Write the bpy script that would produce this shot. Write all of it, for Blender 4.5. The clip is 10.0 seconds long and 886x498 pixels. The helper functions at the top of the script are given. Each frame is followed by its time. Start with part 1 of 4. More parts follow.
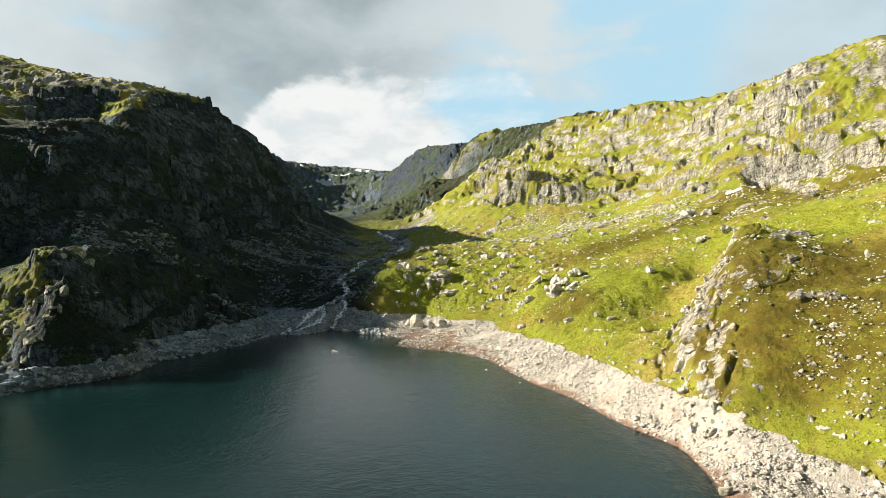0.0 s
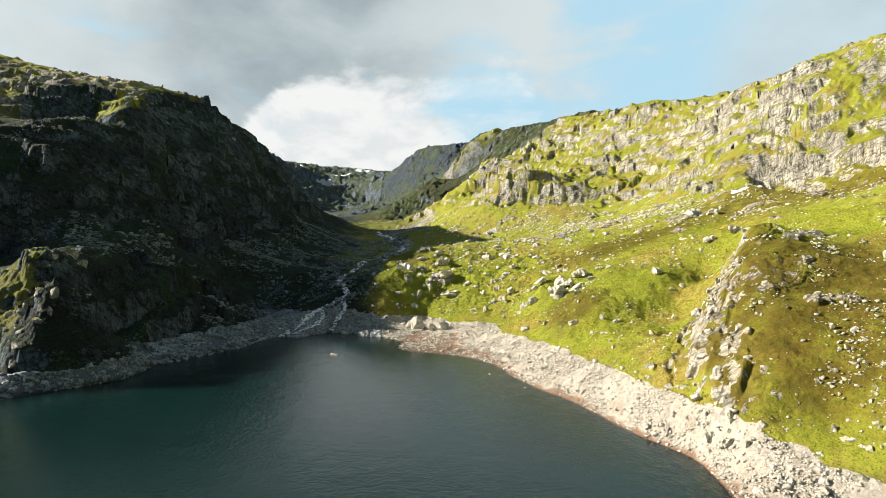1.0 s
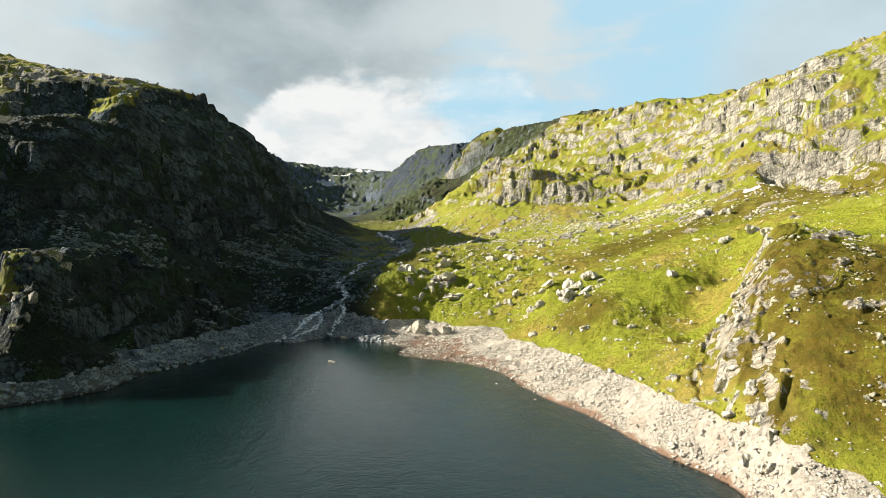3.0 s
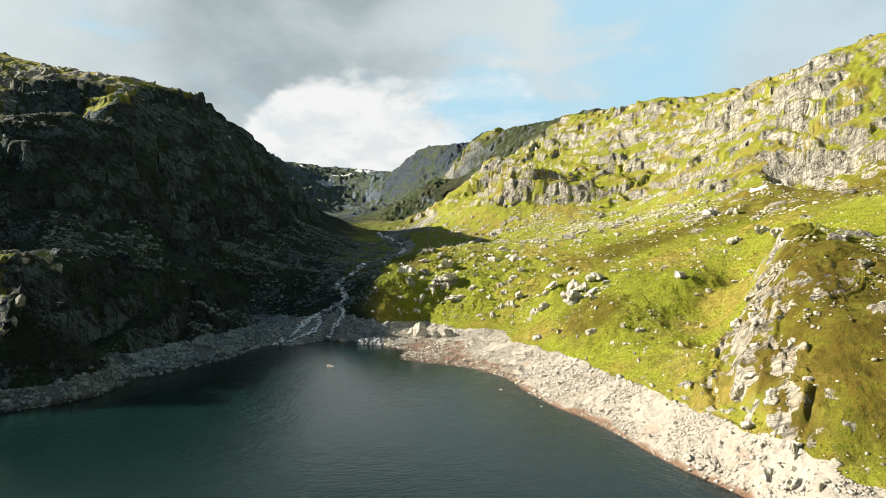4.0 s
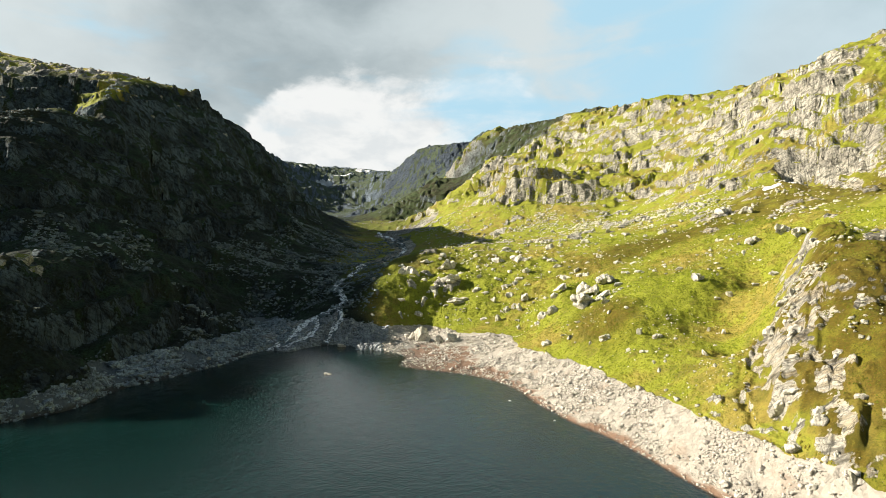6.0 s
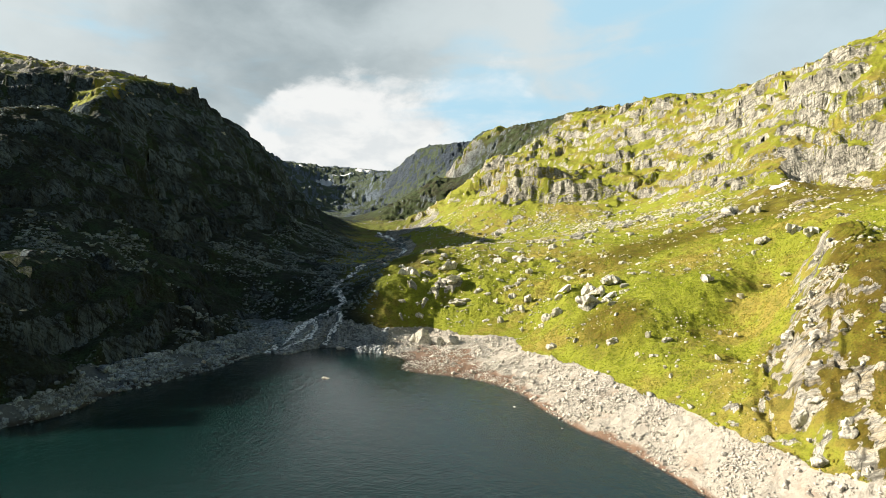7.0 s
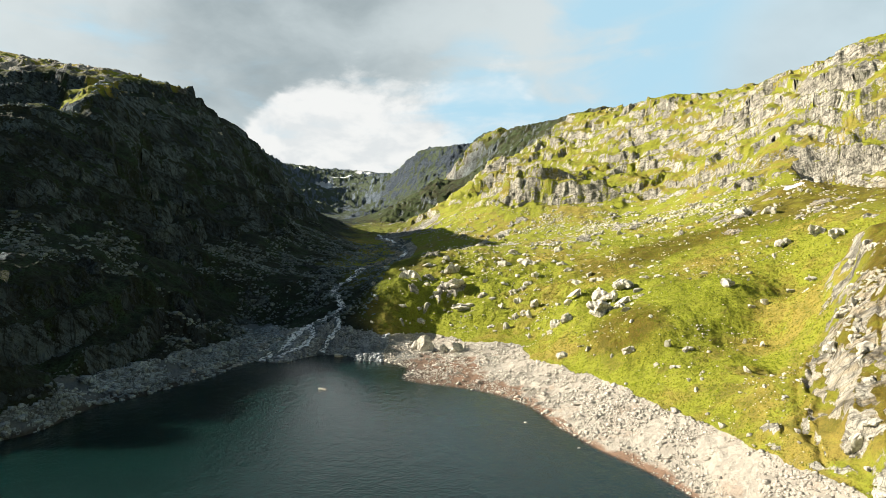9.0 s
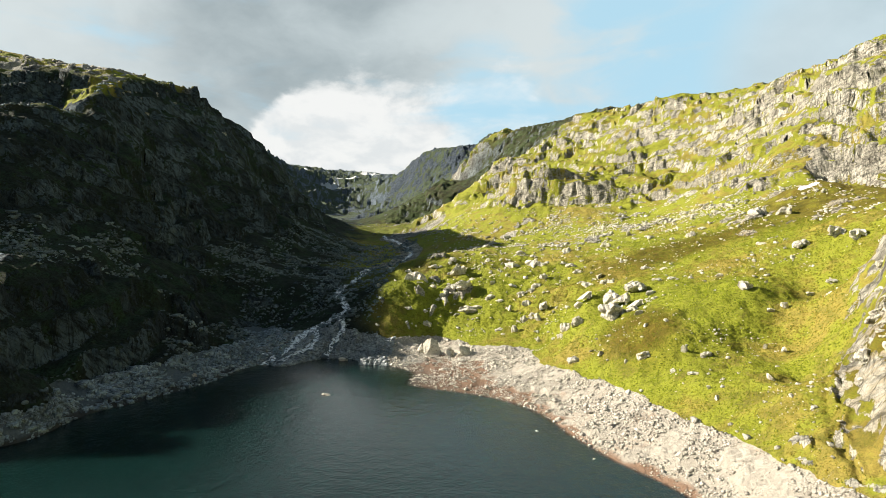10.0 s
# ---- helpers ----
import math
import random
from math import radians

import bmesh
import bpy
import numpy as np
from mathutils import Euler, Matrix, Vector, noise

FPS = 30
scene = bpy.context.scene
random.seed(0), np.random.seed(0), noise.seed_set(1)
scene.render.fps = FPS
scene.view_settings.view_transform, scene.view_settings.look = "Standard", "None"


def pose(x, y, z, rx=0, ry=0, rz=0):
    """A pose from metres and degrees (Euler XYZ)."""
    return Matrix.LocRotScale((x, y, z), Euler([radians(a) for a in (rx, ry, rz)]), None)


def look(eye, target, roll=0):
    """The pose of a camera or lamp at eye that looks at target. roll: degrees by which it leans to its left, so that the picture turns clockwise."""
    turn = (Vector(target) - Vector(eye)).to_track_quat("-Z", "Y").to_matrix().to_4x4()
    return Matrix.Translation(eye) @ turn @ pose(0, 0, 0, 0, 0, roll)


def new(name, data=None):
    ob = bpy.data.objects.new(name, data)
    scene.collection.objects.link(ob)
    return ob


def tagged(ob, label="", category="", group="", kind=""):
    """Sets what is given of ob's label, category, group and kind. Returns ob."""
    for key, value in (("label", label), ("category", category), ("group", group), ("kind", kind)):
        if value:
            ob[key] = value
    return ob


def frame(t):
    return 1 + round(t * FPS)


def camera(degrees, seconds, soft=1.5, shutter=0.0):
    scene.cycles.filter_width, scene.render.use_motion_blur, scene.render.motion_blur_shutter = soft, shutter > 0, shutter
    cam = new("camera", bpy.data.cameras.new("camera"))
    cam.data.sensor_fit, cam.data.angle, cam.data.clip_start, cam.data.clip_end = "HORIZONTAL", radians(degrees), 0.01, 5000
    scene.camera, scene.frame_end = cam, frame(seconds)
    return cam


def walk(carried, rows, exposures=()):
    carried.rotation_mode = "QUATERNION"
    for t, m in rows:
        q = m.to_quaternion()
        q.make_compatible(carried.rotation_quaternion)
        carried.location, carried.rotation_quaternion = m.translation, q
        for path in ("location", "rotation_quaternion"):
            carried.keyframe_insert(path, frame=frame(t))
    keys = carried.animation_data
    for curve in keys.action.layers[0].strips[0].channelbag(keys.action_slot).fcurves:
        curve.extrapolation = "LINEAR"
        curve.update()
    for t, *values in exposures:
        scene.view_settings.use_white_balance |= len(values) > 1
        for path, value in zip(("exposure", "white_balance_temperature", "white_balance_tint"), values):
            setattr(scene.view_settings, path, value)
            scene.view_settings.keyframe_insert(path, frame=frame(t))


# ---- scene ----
cam = camera(77.8, 10.0, soft=0.75)
METRES, EYE, TILT, LEAN, TURN = 60.0, 44.8, 0.0, 0.0, 0.0
ROWS = [
    (0.0, 0.0, 0.0, 0.0, 0.0, 0.0, -0.0),
    (0.5, -0.0048, 0.0456, 0.0013, 0.02, 0.01, 0.02),
    (1.0, -0.0092, 0.0961, 0.0028, 0.03, 0.02, 0.03),
    (1.5, -0.0136, 0.1433, 0.0038, 0.05, 0.04, 0.04),
    (2.0, -0.0189, 0.1949, 0.0053, 0.07, 0.05, 0.05),
    (2.5, -0.0243, 0.2429, 0.0069, 0.08, 0.06, 0.06),
    (4.0, -0.0426, 0.3968, 0.0141, 0.07, 0.09, 0.1),
    (4.5, -0.0489, 0.4451, 0.016, 0.07, 0.09, 0.13),
    (5.0, -0.0555, 0.4979, 0.0175, 0.07, 0.08, 0.12),
    (5.5, -0.0614, 0.5473, 0.0191, 0.06, 0.09, 0.13),
    (7.0, -0.077, 0.7039, 0.0224, 0.07, 0.08, 0.12),
    (7.5, -0.0823, 0.7513, 0.0234, 0.07, 0.14, 0.13),
    (8.0, -0.0882, 0.802, 0.024, 0.08, 0.2, 0.12),
    (8.5, -0.0941, 0.8485, 0.0245, 0.07, 0.26, 0.13),
    (9.0, -0.0996, 0.8991, 0.0242, 0.08, 0.34, 0.14),
    (9.5, -0.106, 0.9446, 0.0248, 0.21, 0.39, 0.14),
    (10.0, -0.1135, 0.993, 0.025, 0.6, 0.47, 0.1),
]
walk(cam, [(t, pose(0, 0, EYE, TILT, LEAN, TURN) @ pose(METRES * x, METRES * y, METRES * z, 90 + pitch, roll, yaw)) for t, x, y, z, yaw, pitch, roll in ROWS],
     exposures=[(0.0, 1.3), (10.0, 1.3)])

# ---- sun and sky ----
SUN_FROM = Vector((-1.0, 0.12, 0.0)).normalized()
SUN_UP = radians(26.5)
to_sun = Vector((SUN_FROM.x * math.cos(SUN_UP), SUN_FROM.y * math.cos(SUN_UP), math.sin(SUN_UP)))
sun_data = bpy.data.lights.new("sun", "SUN")
sun_data.energy, sun_data.angle, sun_data.color = 5.0, radians(0.5), (1.0, 0.90, 0.74)
sun = new("sun", sun_data)
sun.matrix_world = look(to_sun * 900, (0, 0, 0))


def link(tree, a, b):
    tree.links.new(a, b)


def node(tree, kind, **sets):
    """A node; sets names inputs by their name or number, or properties by a leading underscore."""
    n = tree.nodes.new(kind)
    for key, value in sets.items():
        if key.startswith("p_"):
            if key == "p_blend_type": n.blend_type = value
            elif key == "p_operation": n.operation = value
            elif key == "p_data_type": n.data_type = value
            elif key == "p_interpolation_type": n.interpolation_type = value
            elif key == "p_attribute_name": n.attribute_name = value
        elif isinstance(value, bpy.types.NodeSocket):
            link(tree, value, n.inputs[key])
        else:
            n.inputs[key].default_value = value
    return n


def mix(tree, a, b, f, mode="MIX"):
    """Colour mix of a and b (sockets or colours) by f."""
    n = tree.nodes.new("ShaderNodeMix")
    n.data_type, n.blend_type = "RGBA", mode
    for socket, v in ((n.inputs[0], f), (n.inputs[6], a), (n.inputs[7], b)):
        if isinstance(v, bpy.types.NodeSocket):
            link(tree, v, socket)
        else:
            socket.default_value = v if not isinstance(v, tuple) or len(v) == 4 else (*v, 1)
    return n.outputs[2]


def maths(tree, op, a, b=0.0, c=0.0):
    n = tree.nodes.new("ShaderNodeMath")
    n.operation = op
    for i, v in enumerate((a, b, c)):
        if isinstance(v, bpy.types.NodeSocket):
            link(tree, v, n.inputs[i])
        else:
            n.inputs[i].default_value = v
    return n.outputs[0]


def ramp(tree, value, lo, hi):
    """Smooth step of value from lo to hi."""
    n = tree.nodes.new("ShaderNodeMapRange")
    n.interpolation_type = "SMOOTHSTEP"
    link(tree, value, n.inputs[0])
    n.inputs[1].default_value, n.inputs[2].default_value = lo, hi
    return n.outputs[0]


def noise_at(tree, place, scale, detail=6.0, rough=0.55, warp=0.0):
    n = tree.nodes.new("ShaderNodeTexNoise")
    link(tree, place, n.inputs["Vector"])
    n.inputs["Scale"].default_value, n.inputs["Detail"].default_value = scale, detail
    n.inputs["Roughness"].default_value, n.inputs["Distortion"].default_value = rough, warp
    return n.outputs[0]


def towards(tree, way, x, y, inner, outer):
    """1 near the direction (x right, y up, per unit ahead), falling to 0 between the two angles in degrees."""
    d = Vector((x, 1.0, y)).normalized()
    n = tree.nodes.new("ShaderNodeVectorMath")
    n.operation = "DOT_PRODUCT"
    link(tree, way, n.inputs[0])
    n.inputs[1].default_value = d
    return ramp(tree, n.outputs["Value"], math.cos(radians(outer)), math.cos(radians(inner)))


def scaled_way(tree, place, sx, sy, sz):
    n = tree.nodes.new("ShaderNodeMapping")
    link(tree, place, n.inputs[0])
    n.inputs["Scale"].default_value = (sx, sy, sz)
    return n.outputs[0]


world = bpy.data.worlds.new("sky")
scene.world = world
world.use_nodes = True
wt = world.node_tree
wt.nodes.clear()
out = wt.nodes.new("ShaderNodeOutputWorld")
back = wt.nodes.new("ShaderNodeBackground")
sky = wt.nodes.new("ShaderNodeTexSky")
sky.sky_type, sky.sun_disc = "NISHITA", False
sky.sun_elevation, sky.sun_rotation = SUN_UP, math.atan2(SUN_FROM.x, SUN_FROM.y)
sky.altitude, sky.dust_density = 600, 0.6
way = wt.nodes.new("ShaderNodeTexCoord").outputs["Generated"]
squash = node(wt, "ShaderNodeMapping")
link(wt, way, squash.inputs[0])
squash.inputs["Scale"].default_value = (1.0, 1.0, 1.7)
soft_n = noise_at(wt, squash.outputs[0], 2.6, 9, 0.52, 0.25)
fine_n = noise_at(wt, squash.outputs[0], 9.0, 8, 0.58, 0.3)
blue = mix(wt, (0, 0, 0), sky.outputs[0], 1.0)
blue = mix(wt, blue, (0.052, 0.062, 0.062), 1.0, "MULTIPLY")
blue = mix(wt, blue, (0.225, 0.345, 0.41), 0.88)
# cover: how much cloud stands in each direction
puff = maths(wt, "ADD", maths(wt, "MULTIPLY", maths(wt, "SUBTRACT", soft_n, 0.5), 1.5), maths(wt, "MULTIPLY", maths(wt, "SUBTRACT", fine_n, 0.5), 0.7))
gap = maths(wt, "MAXIMUM", maths(wt, "MULTIPLY", towards(wt, way, 0.085, 0.270, 0.2, 8.0), 0.55), maths(wt, "MULTIPLY", towards(wt, way, 0.48, 0.38, 1.0, 19.0), 0.85))
gap = maths(wt, "MAXIMUM", gap, maths(wt, "MULTIPLY", towards(wt, way, 0.15, 0.235, 0.5, 5.0), 0.5))
streak = noise_at(wt, scaled_way(wt, way, 2.0, 2.0, 7.0), 2.0, 8, 0.55, 0.6)
cover = maths(wt, "ADD", maths(wt, "ADD", puff, maths(wt, "MULTIPLY", maths(wt, "SUBTRACT", streak, 0.5), 2.6)), maths(wt, "MULTIPLY", gap, -1.25))
cover = maths(wt, "MAXIMUM", ramp(wt, cover, -1.15, -0.05), maths(wt, "MULTIPLY", towards(wt, way, 0.72, 0.33, 4.0, 12.0), 0.7))
# cumulus over the head of the valley, sunlit; grey cloud base above it
bright = maths(wt, "MAXIMUM", towards(wt, way, -0.22, 0.20, 1.0, 9.0), towards(wt, way, -0.11, 0.21, 2.0, 11.0))
bright = maths(wt, "MAXIMUM", bright, maths(wt, "MULTIPLY", towards(wt, way, 0.055, 0.19, 1.0, 11.0), 0.95))
low = ramp(wt, maths(wt, "ADD", node(wt, "ShaderNodeSeparateXYZ", Vector=way).outputs[2], maths(wt, "MULTIPLY", puff, -0.16)), 0.315, 0.265)
bright = maths(wt, "MULTIPLY", ramp(wt, maths(wt, "ADD", bright, maths(wt, "MULTIPLY", puff, 1.5)), 0.30, 0.62), low)
pale = maths(wt, "MAXIMUM", towards(wt, way, -0.85, 0.42, 2.0, 17.0), towards(wt, way, 0.40, 0.30, 3.0, 30.0))
grey = mix(wt, (0.150, 0.180, 0.192), (0.26, 0.295, 0.305), ramp(wt, maths(wt, "ADD", puff, maths(wt, "MULTIPLY", pale, 0.35)), -0.35, 0.45))
grey = mix(wt, grey, (0.37, 0.395, 0.395), maths(wt, "MULTIPLY", pale, 0.4))
# unseen sky overhead made dark, so that less light fills the shade
overhead = ramp(wt, node(wt, "ShaderNodeSeparateXYZ", Vector=way).outputs[2], 0.40, 0.62)
grey = mix(wt, grey, (0.024, 0.042, 0.064), maths(wt, "MULTIPLY", overhead, 0.95))
cloud = mix(wt, grey, mix(wt, (0.34, 0.355, 0.36), (0.40, 0.405, 0.40), ramp(wt, fine_n, 0.38, 0.55)), bright)
link(wt, mix(wt, blue, cloud, cover), back.inputs[0])
back.inputs[1].default_value = 0.92
link(wt, back.outputs[0], out.inputs[0])


# ---- materials ----
def material(name):
    m = bpy.data.materials.new(name)
    m.use_nodes = True
    tree = m.node_tree
    return m, tree, tree.nodes["Principled BSDF"]


def place_of(tree):
    return tree.nodes.new("ShaderNodeNewGeometry").outputs["Position"]


def scaled(tree, place, sx, sy, sz):
    n = tree.nodes.new("ShaderNodeMapping")
    link(tree, place, n.inputs[0])
    n.inputs["Scale"].default_value = (sx, sy, sz)
    return n.outputs[0]


def attribute(tree, name):
    n = tree.nodes.new("ShaderNodeAttribute")
    n.attribute_name = name
    return n.outputs["Fac"]


def slanted(tree, place):
    """Space stretched along strata that dip away up the valley."""
    n = tree.nodes.new("ShaderNodeMapping")
    link(tree, place, n.inputs[0])
    n.inputs["Rotation"].default_value = (radians(38), 0, 0)
    return scaled(tree, n.outputs[0], 0.25, 0.10, 0.62)


def rock_colour(tree, place, light, mid, dark):
    """Weathered rock: broad tone, vertical water streaks, lichen and fine grain."""
    broad = noise_at(tree, place, 0.035, 5, 0.6)
    streak = noise_at(tree, slanted(tree, place), 1.0, 6, 0.65, 0.4)
    grain = noise_at(tree, place, 1.6, 6, 0.7)
    c = mix(tree, mid, light, ramp(tree, broad, 0.35, 0.65))
    c = mix(tree, c, dark, maths(tree, "MULTIPLY", ramp(tree, streak, 0.46, 0.64), 0.85))
    hang = noise_at(tree, scaled(tree, place, 0.42, 0.42, 0.045), 1.0, 6, 0.7, 0.3)
    c = mix(tree, c, dark, maths(tree, "MULTIPLY", ramp(tree, hang, 0.50, 0.66), 0.55))
    c = mix(tree, c, light, maths(tree, "MULTIPLY", ramp(tree, grain, 0.55, 0.75), 0.5))
    c = mix(tree, c, dark, maths(tree, "MULTIPLY", ramp(tree, grain, 0.48, 0.25), 0.55))
    for scale, strength in ((0.09, 0.75), (0.28, 0.65), (0.8, 0.5)):
        n = noise_at(tree, scaled(tree, place, scale, scale, scale * 0.4), 1.0, 3, 0.6, 0.7)
        crack = ramp(tree, maths(tree, "ABSOLUTE", maths(tree, "SUBTRACT", n, 0.5)), 0.022, 0.0)
        c = mix(tree, c, (dark[0] * 0.5, dark[1] * 0.5, dark[2] * 0.5), maths(tree, "MULTIPLY", crack, strength))
    return c


def bump(tree, shader, height, strength, distance):
    n = tree.nodes.new("ShaderNodeBump")
    n.inputs["Strength"].default_value, n.inputs["Distance"].default_value = strength, distance
    link(tree, height, n.inputs["Height"])
    link(tree, n.outputs[0], shader.inputs["Normal"])


def terrain_material(name, turf, rock, far=False):
    """Turf, rock, bare shore and snow, mixed by the ground's own attributes."""
    m, tree, b = material(name)
    p = place_of(tree)
    bright, ochre, dark = turf
    a40, a9, a1 = noise_at(tree, p, 0.022, 4, 0.6), noise_at(tree, p, 0.12, 6, 0.65), noise_at(tree, p, 1.1, 7, 0.72)
    g = mix(tree, bright, ochre, ramp(tree, maths(tree, "ADD", a40, maths(tree, "MULTIPLY", maths(tree, "SUBTRACT", a9, 0.5), 0.9)), 0.48, 0.66))
    if not far:
        g = mix(tree, g, (0.150, 0.122, 0.012), maths(tree, "MULTIPLY", attribute(tree, "dry"), ramp(tree, a9, 0.34, 0.55)))
    g = mix(tree, g, dark, maths(tree, "MULTIPLY", ramp(tree, a9, 0.50, 0.68), 0.6))
    g = mix(tree, g, dark, maths(tree, "MULTIPLY", ramp(tree, a1, 0.50, 0.30), 0.55))
    g = mix(tree, g, (bright[0] * 1.3, bright[1] * 1.2, bright[2] * 2.0), maths(tree, "MULTIPLY", ramp(tree, a1, 0.55, 0.72), 0.6))
    if not far:
        clump = noise_at(tree, p, 0.36, 6, 0.72)
        g = mix(tree, g, dark, maths(tree, "MULTIPLY", ramp(tree, clump, 0.48, 0.34), 0.5))
        fleck = noise_at(tree, p, 2.6, 5, 0.75)
        g = mix(tree, g, dark, maths(tree, "MULTIPLY", ramp(tree, fleck, 0.48, 0.35), 0.65))
        g = mix(tree, g, (0.34, 0.35, 0.04), maths(tree, "MULTIPLY", ramp(tree, fleck, 0.55, 0.70), 0.55))
        g = mix(tree, g, (0.70, 0.61, 0.60), attribute(tree, "dry"), "MULTIPLY")
    r = rock_colour(tree, scaled(tree, p, 0.22, 0.22, 0.3) if far else p, *rock)
    # right-hand massif darkened: a cloud's shadow put into its rock colour
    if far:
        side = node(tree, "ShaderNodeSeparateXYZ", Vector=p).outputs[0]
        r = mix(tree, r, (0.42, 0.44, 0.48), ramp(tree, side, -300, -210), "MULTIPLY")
    if not far:
        # heather green and dark rock, with the west side's shade put into the colour
        heath_shade = attribute(tree, "heath_shade")
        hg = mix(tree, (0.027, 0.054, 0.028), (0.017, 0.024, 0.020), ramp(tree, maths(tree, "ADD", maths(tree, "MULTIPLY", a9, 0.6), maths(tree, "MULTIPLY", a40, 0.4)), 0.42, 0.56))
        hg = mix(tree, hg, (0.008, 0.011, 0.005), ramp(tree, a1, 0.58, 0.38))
        g = mix(tree, g, hg, maths(tree, "MULTIPLY", heath_shade, maths(tree, "SUBTRACT", 1.0, attribute(tree, "moss_or_sunlit"))))
        r = mix(tree, r, rock_colour(tree, p, (0.118, 0.162, 0.186), (0.027, 0.039, 0.046), (0.006, 0.0078, 0.009)), heath_shade)
        r = mix(tree, r, (0.78, 0.70, 0.57), maths(tree, "MULTIPLY", attribute(tree, "dry"), ramp(tree, noise_at(tree, slanted(tree, p), 1.3, 5, 0.65), 0.42, 0.58)), "MULTIPLY")
    edge = noise_at(tree, p, 0.55, 7, 0.7)
    f = ramp(tree, maths(tree, "ADD", attribute(tree, "rock"), maths(tree, "MULTIPLY", maths(tree, "SUBTRACT", edge, 0.5), 1.3)), 0.42, 0.58)
    c = mix(tree, g, r, f)
    if not far:
        pebble = tree.nodes.new("ShaderNodeTexVoronoi")
        link(tree, p, pebble.inputs["Vector"])
        pebble.inputs["Scale"].default_value = 1.1
        s = mix(tree, (0.34, 0.313, 0.27), (0.66, 0.62, 0.54), maths(tree, "MULTIPLY", pebble.outputs["Color"], noise_at(tree, p, 3.0, 5, 0.7)))
        s = mix(tree, s, (0.33, 0.245, 0.18), maths(tree, "MULTIPLY", ramp(tree, a9, 0.54, 0.68), 0.55))
        s = mix(tree, s, (0.27, 0.24, 0.21), maths(tree, "MULTIPLY", ramp(tree, a1, 0.45, 0.28), 0.8))
        # west shore stone greyed and darkened: shade put into the colour
        s = mix(tree, s, mix(tree, (0.030, 0.037, 0.043), (0.20, 0.24, 0.27), a1), heath_shade)
        s = mix(tree, s, mix(tree, (0.23, 0.150, 0.105), (0.05, 0.050, 0.048), heath_shade), attribute(tree, "wet"))
        fb = ramp(tree, maths(tree, "ADD", attribute(tree, "bare"), maths(tree, "MULTIPLY", maths(tree, "SUBTRACT", edge, 0.5), 0.5)), 0.45, 0.55)
        c = mix(tree, c, s, fb)
    snow = ramp(tree, maths(tree, "ADD", attribute(tree, "snow"), maths(tree, "MULTIPLY", maths(tree, "SUBTRACT", noise_at(tree, p, 0.03, 6, 0.7), 0.5), 1.2)), 0.48, 0.54)
    c = mix(tree, c, (0.85, 0.87, 0.9), snow)
    link(tree, c, b.inputs["Base Color"])
    b.inputs["Roughness"].default_value = 0.9
    b.inputs["Specular IOR Level"].default_value = 0.2
    h = maths(tree, "ADD", maths(tree, "MULTIPLY", a1, 0.5), maths(tree, "MULTIPLY", noise_at(tree, p, 0.3, 8, 0.75), 1.2))
    joint = noise_at(tree, scaled(tree, p, 0.16, 0.16, 0.06), 1.0, 7, 0.7, 0.6)
    joint = maths(tree, "ABSOLUTE", maths(tree, "SUBTRACT", joint, 0.5))
    h = maths(tree, "ADD", h, maths(tree, "MULTIPLY", maths(tree, "MULTIPLY", joint, f), 5.0))
    if not far:
        h = maths(tree, "ADD", h, maths(tree, "MULTIPLY", noise_at(tree, p, 3.2, 4, 0.7), 0.30))
        chips = tree.nodes.new("ShaderNodeTexVoronoi")
        link(tree, scaled(tree, p, 0.9, 0.9, 0.5), chips.inputs["Vector"])
        chips.inputs["Scale"].default_value = 1.0
        h = maths(tree, "ADD", h, maths(tree, "MULTIPLY", maths(tree, "MULTIPLY", chips.outputs["Distance"], f), -1.1))
    bump(tree, b, h, 0.85, 9.0 if far else 1.0)
    return m


TURF = ((0.245, 0.266, 0.026), (0.31, 0.245, 0.056), (0.086, 0.101, 0.013))
ROCK = ((0.58, 0.555, 0.48), (0.35, 0.332, 0.283), (0.10, 0.095, 0.08))
ground_mat = terrain_material("turf_and_rock", TURF, ROCK)
# distance haze put into the colours: rock and turf blued and lightened
far_mat = terrain_material("hazed_mountain_rock", ((0.085, 0.115, 0.065), (0.085, 0.10, 0.07), (0.055, 0.075, 0.06)),
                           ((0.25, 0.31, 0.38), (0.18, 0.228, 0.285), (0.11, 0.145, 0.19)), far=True)


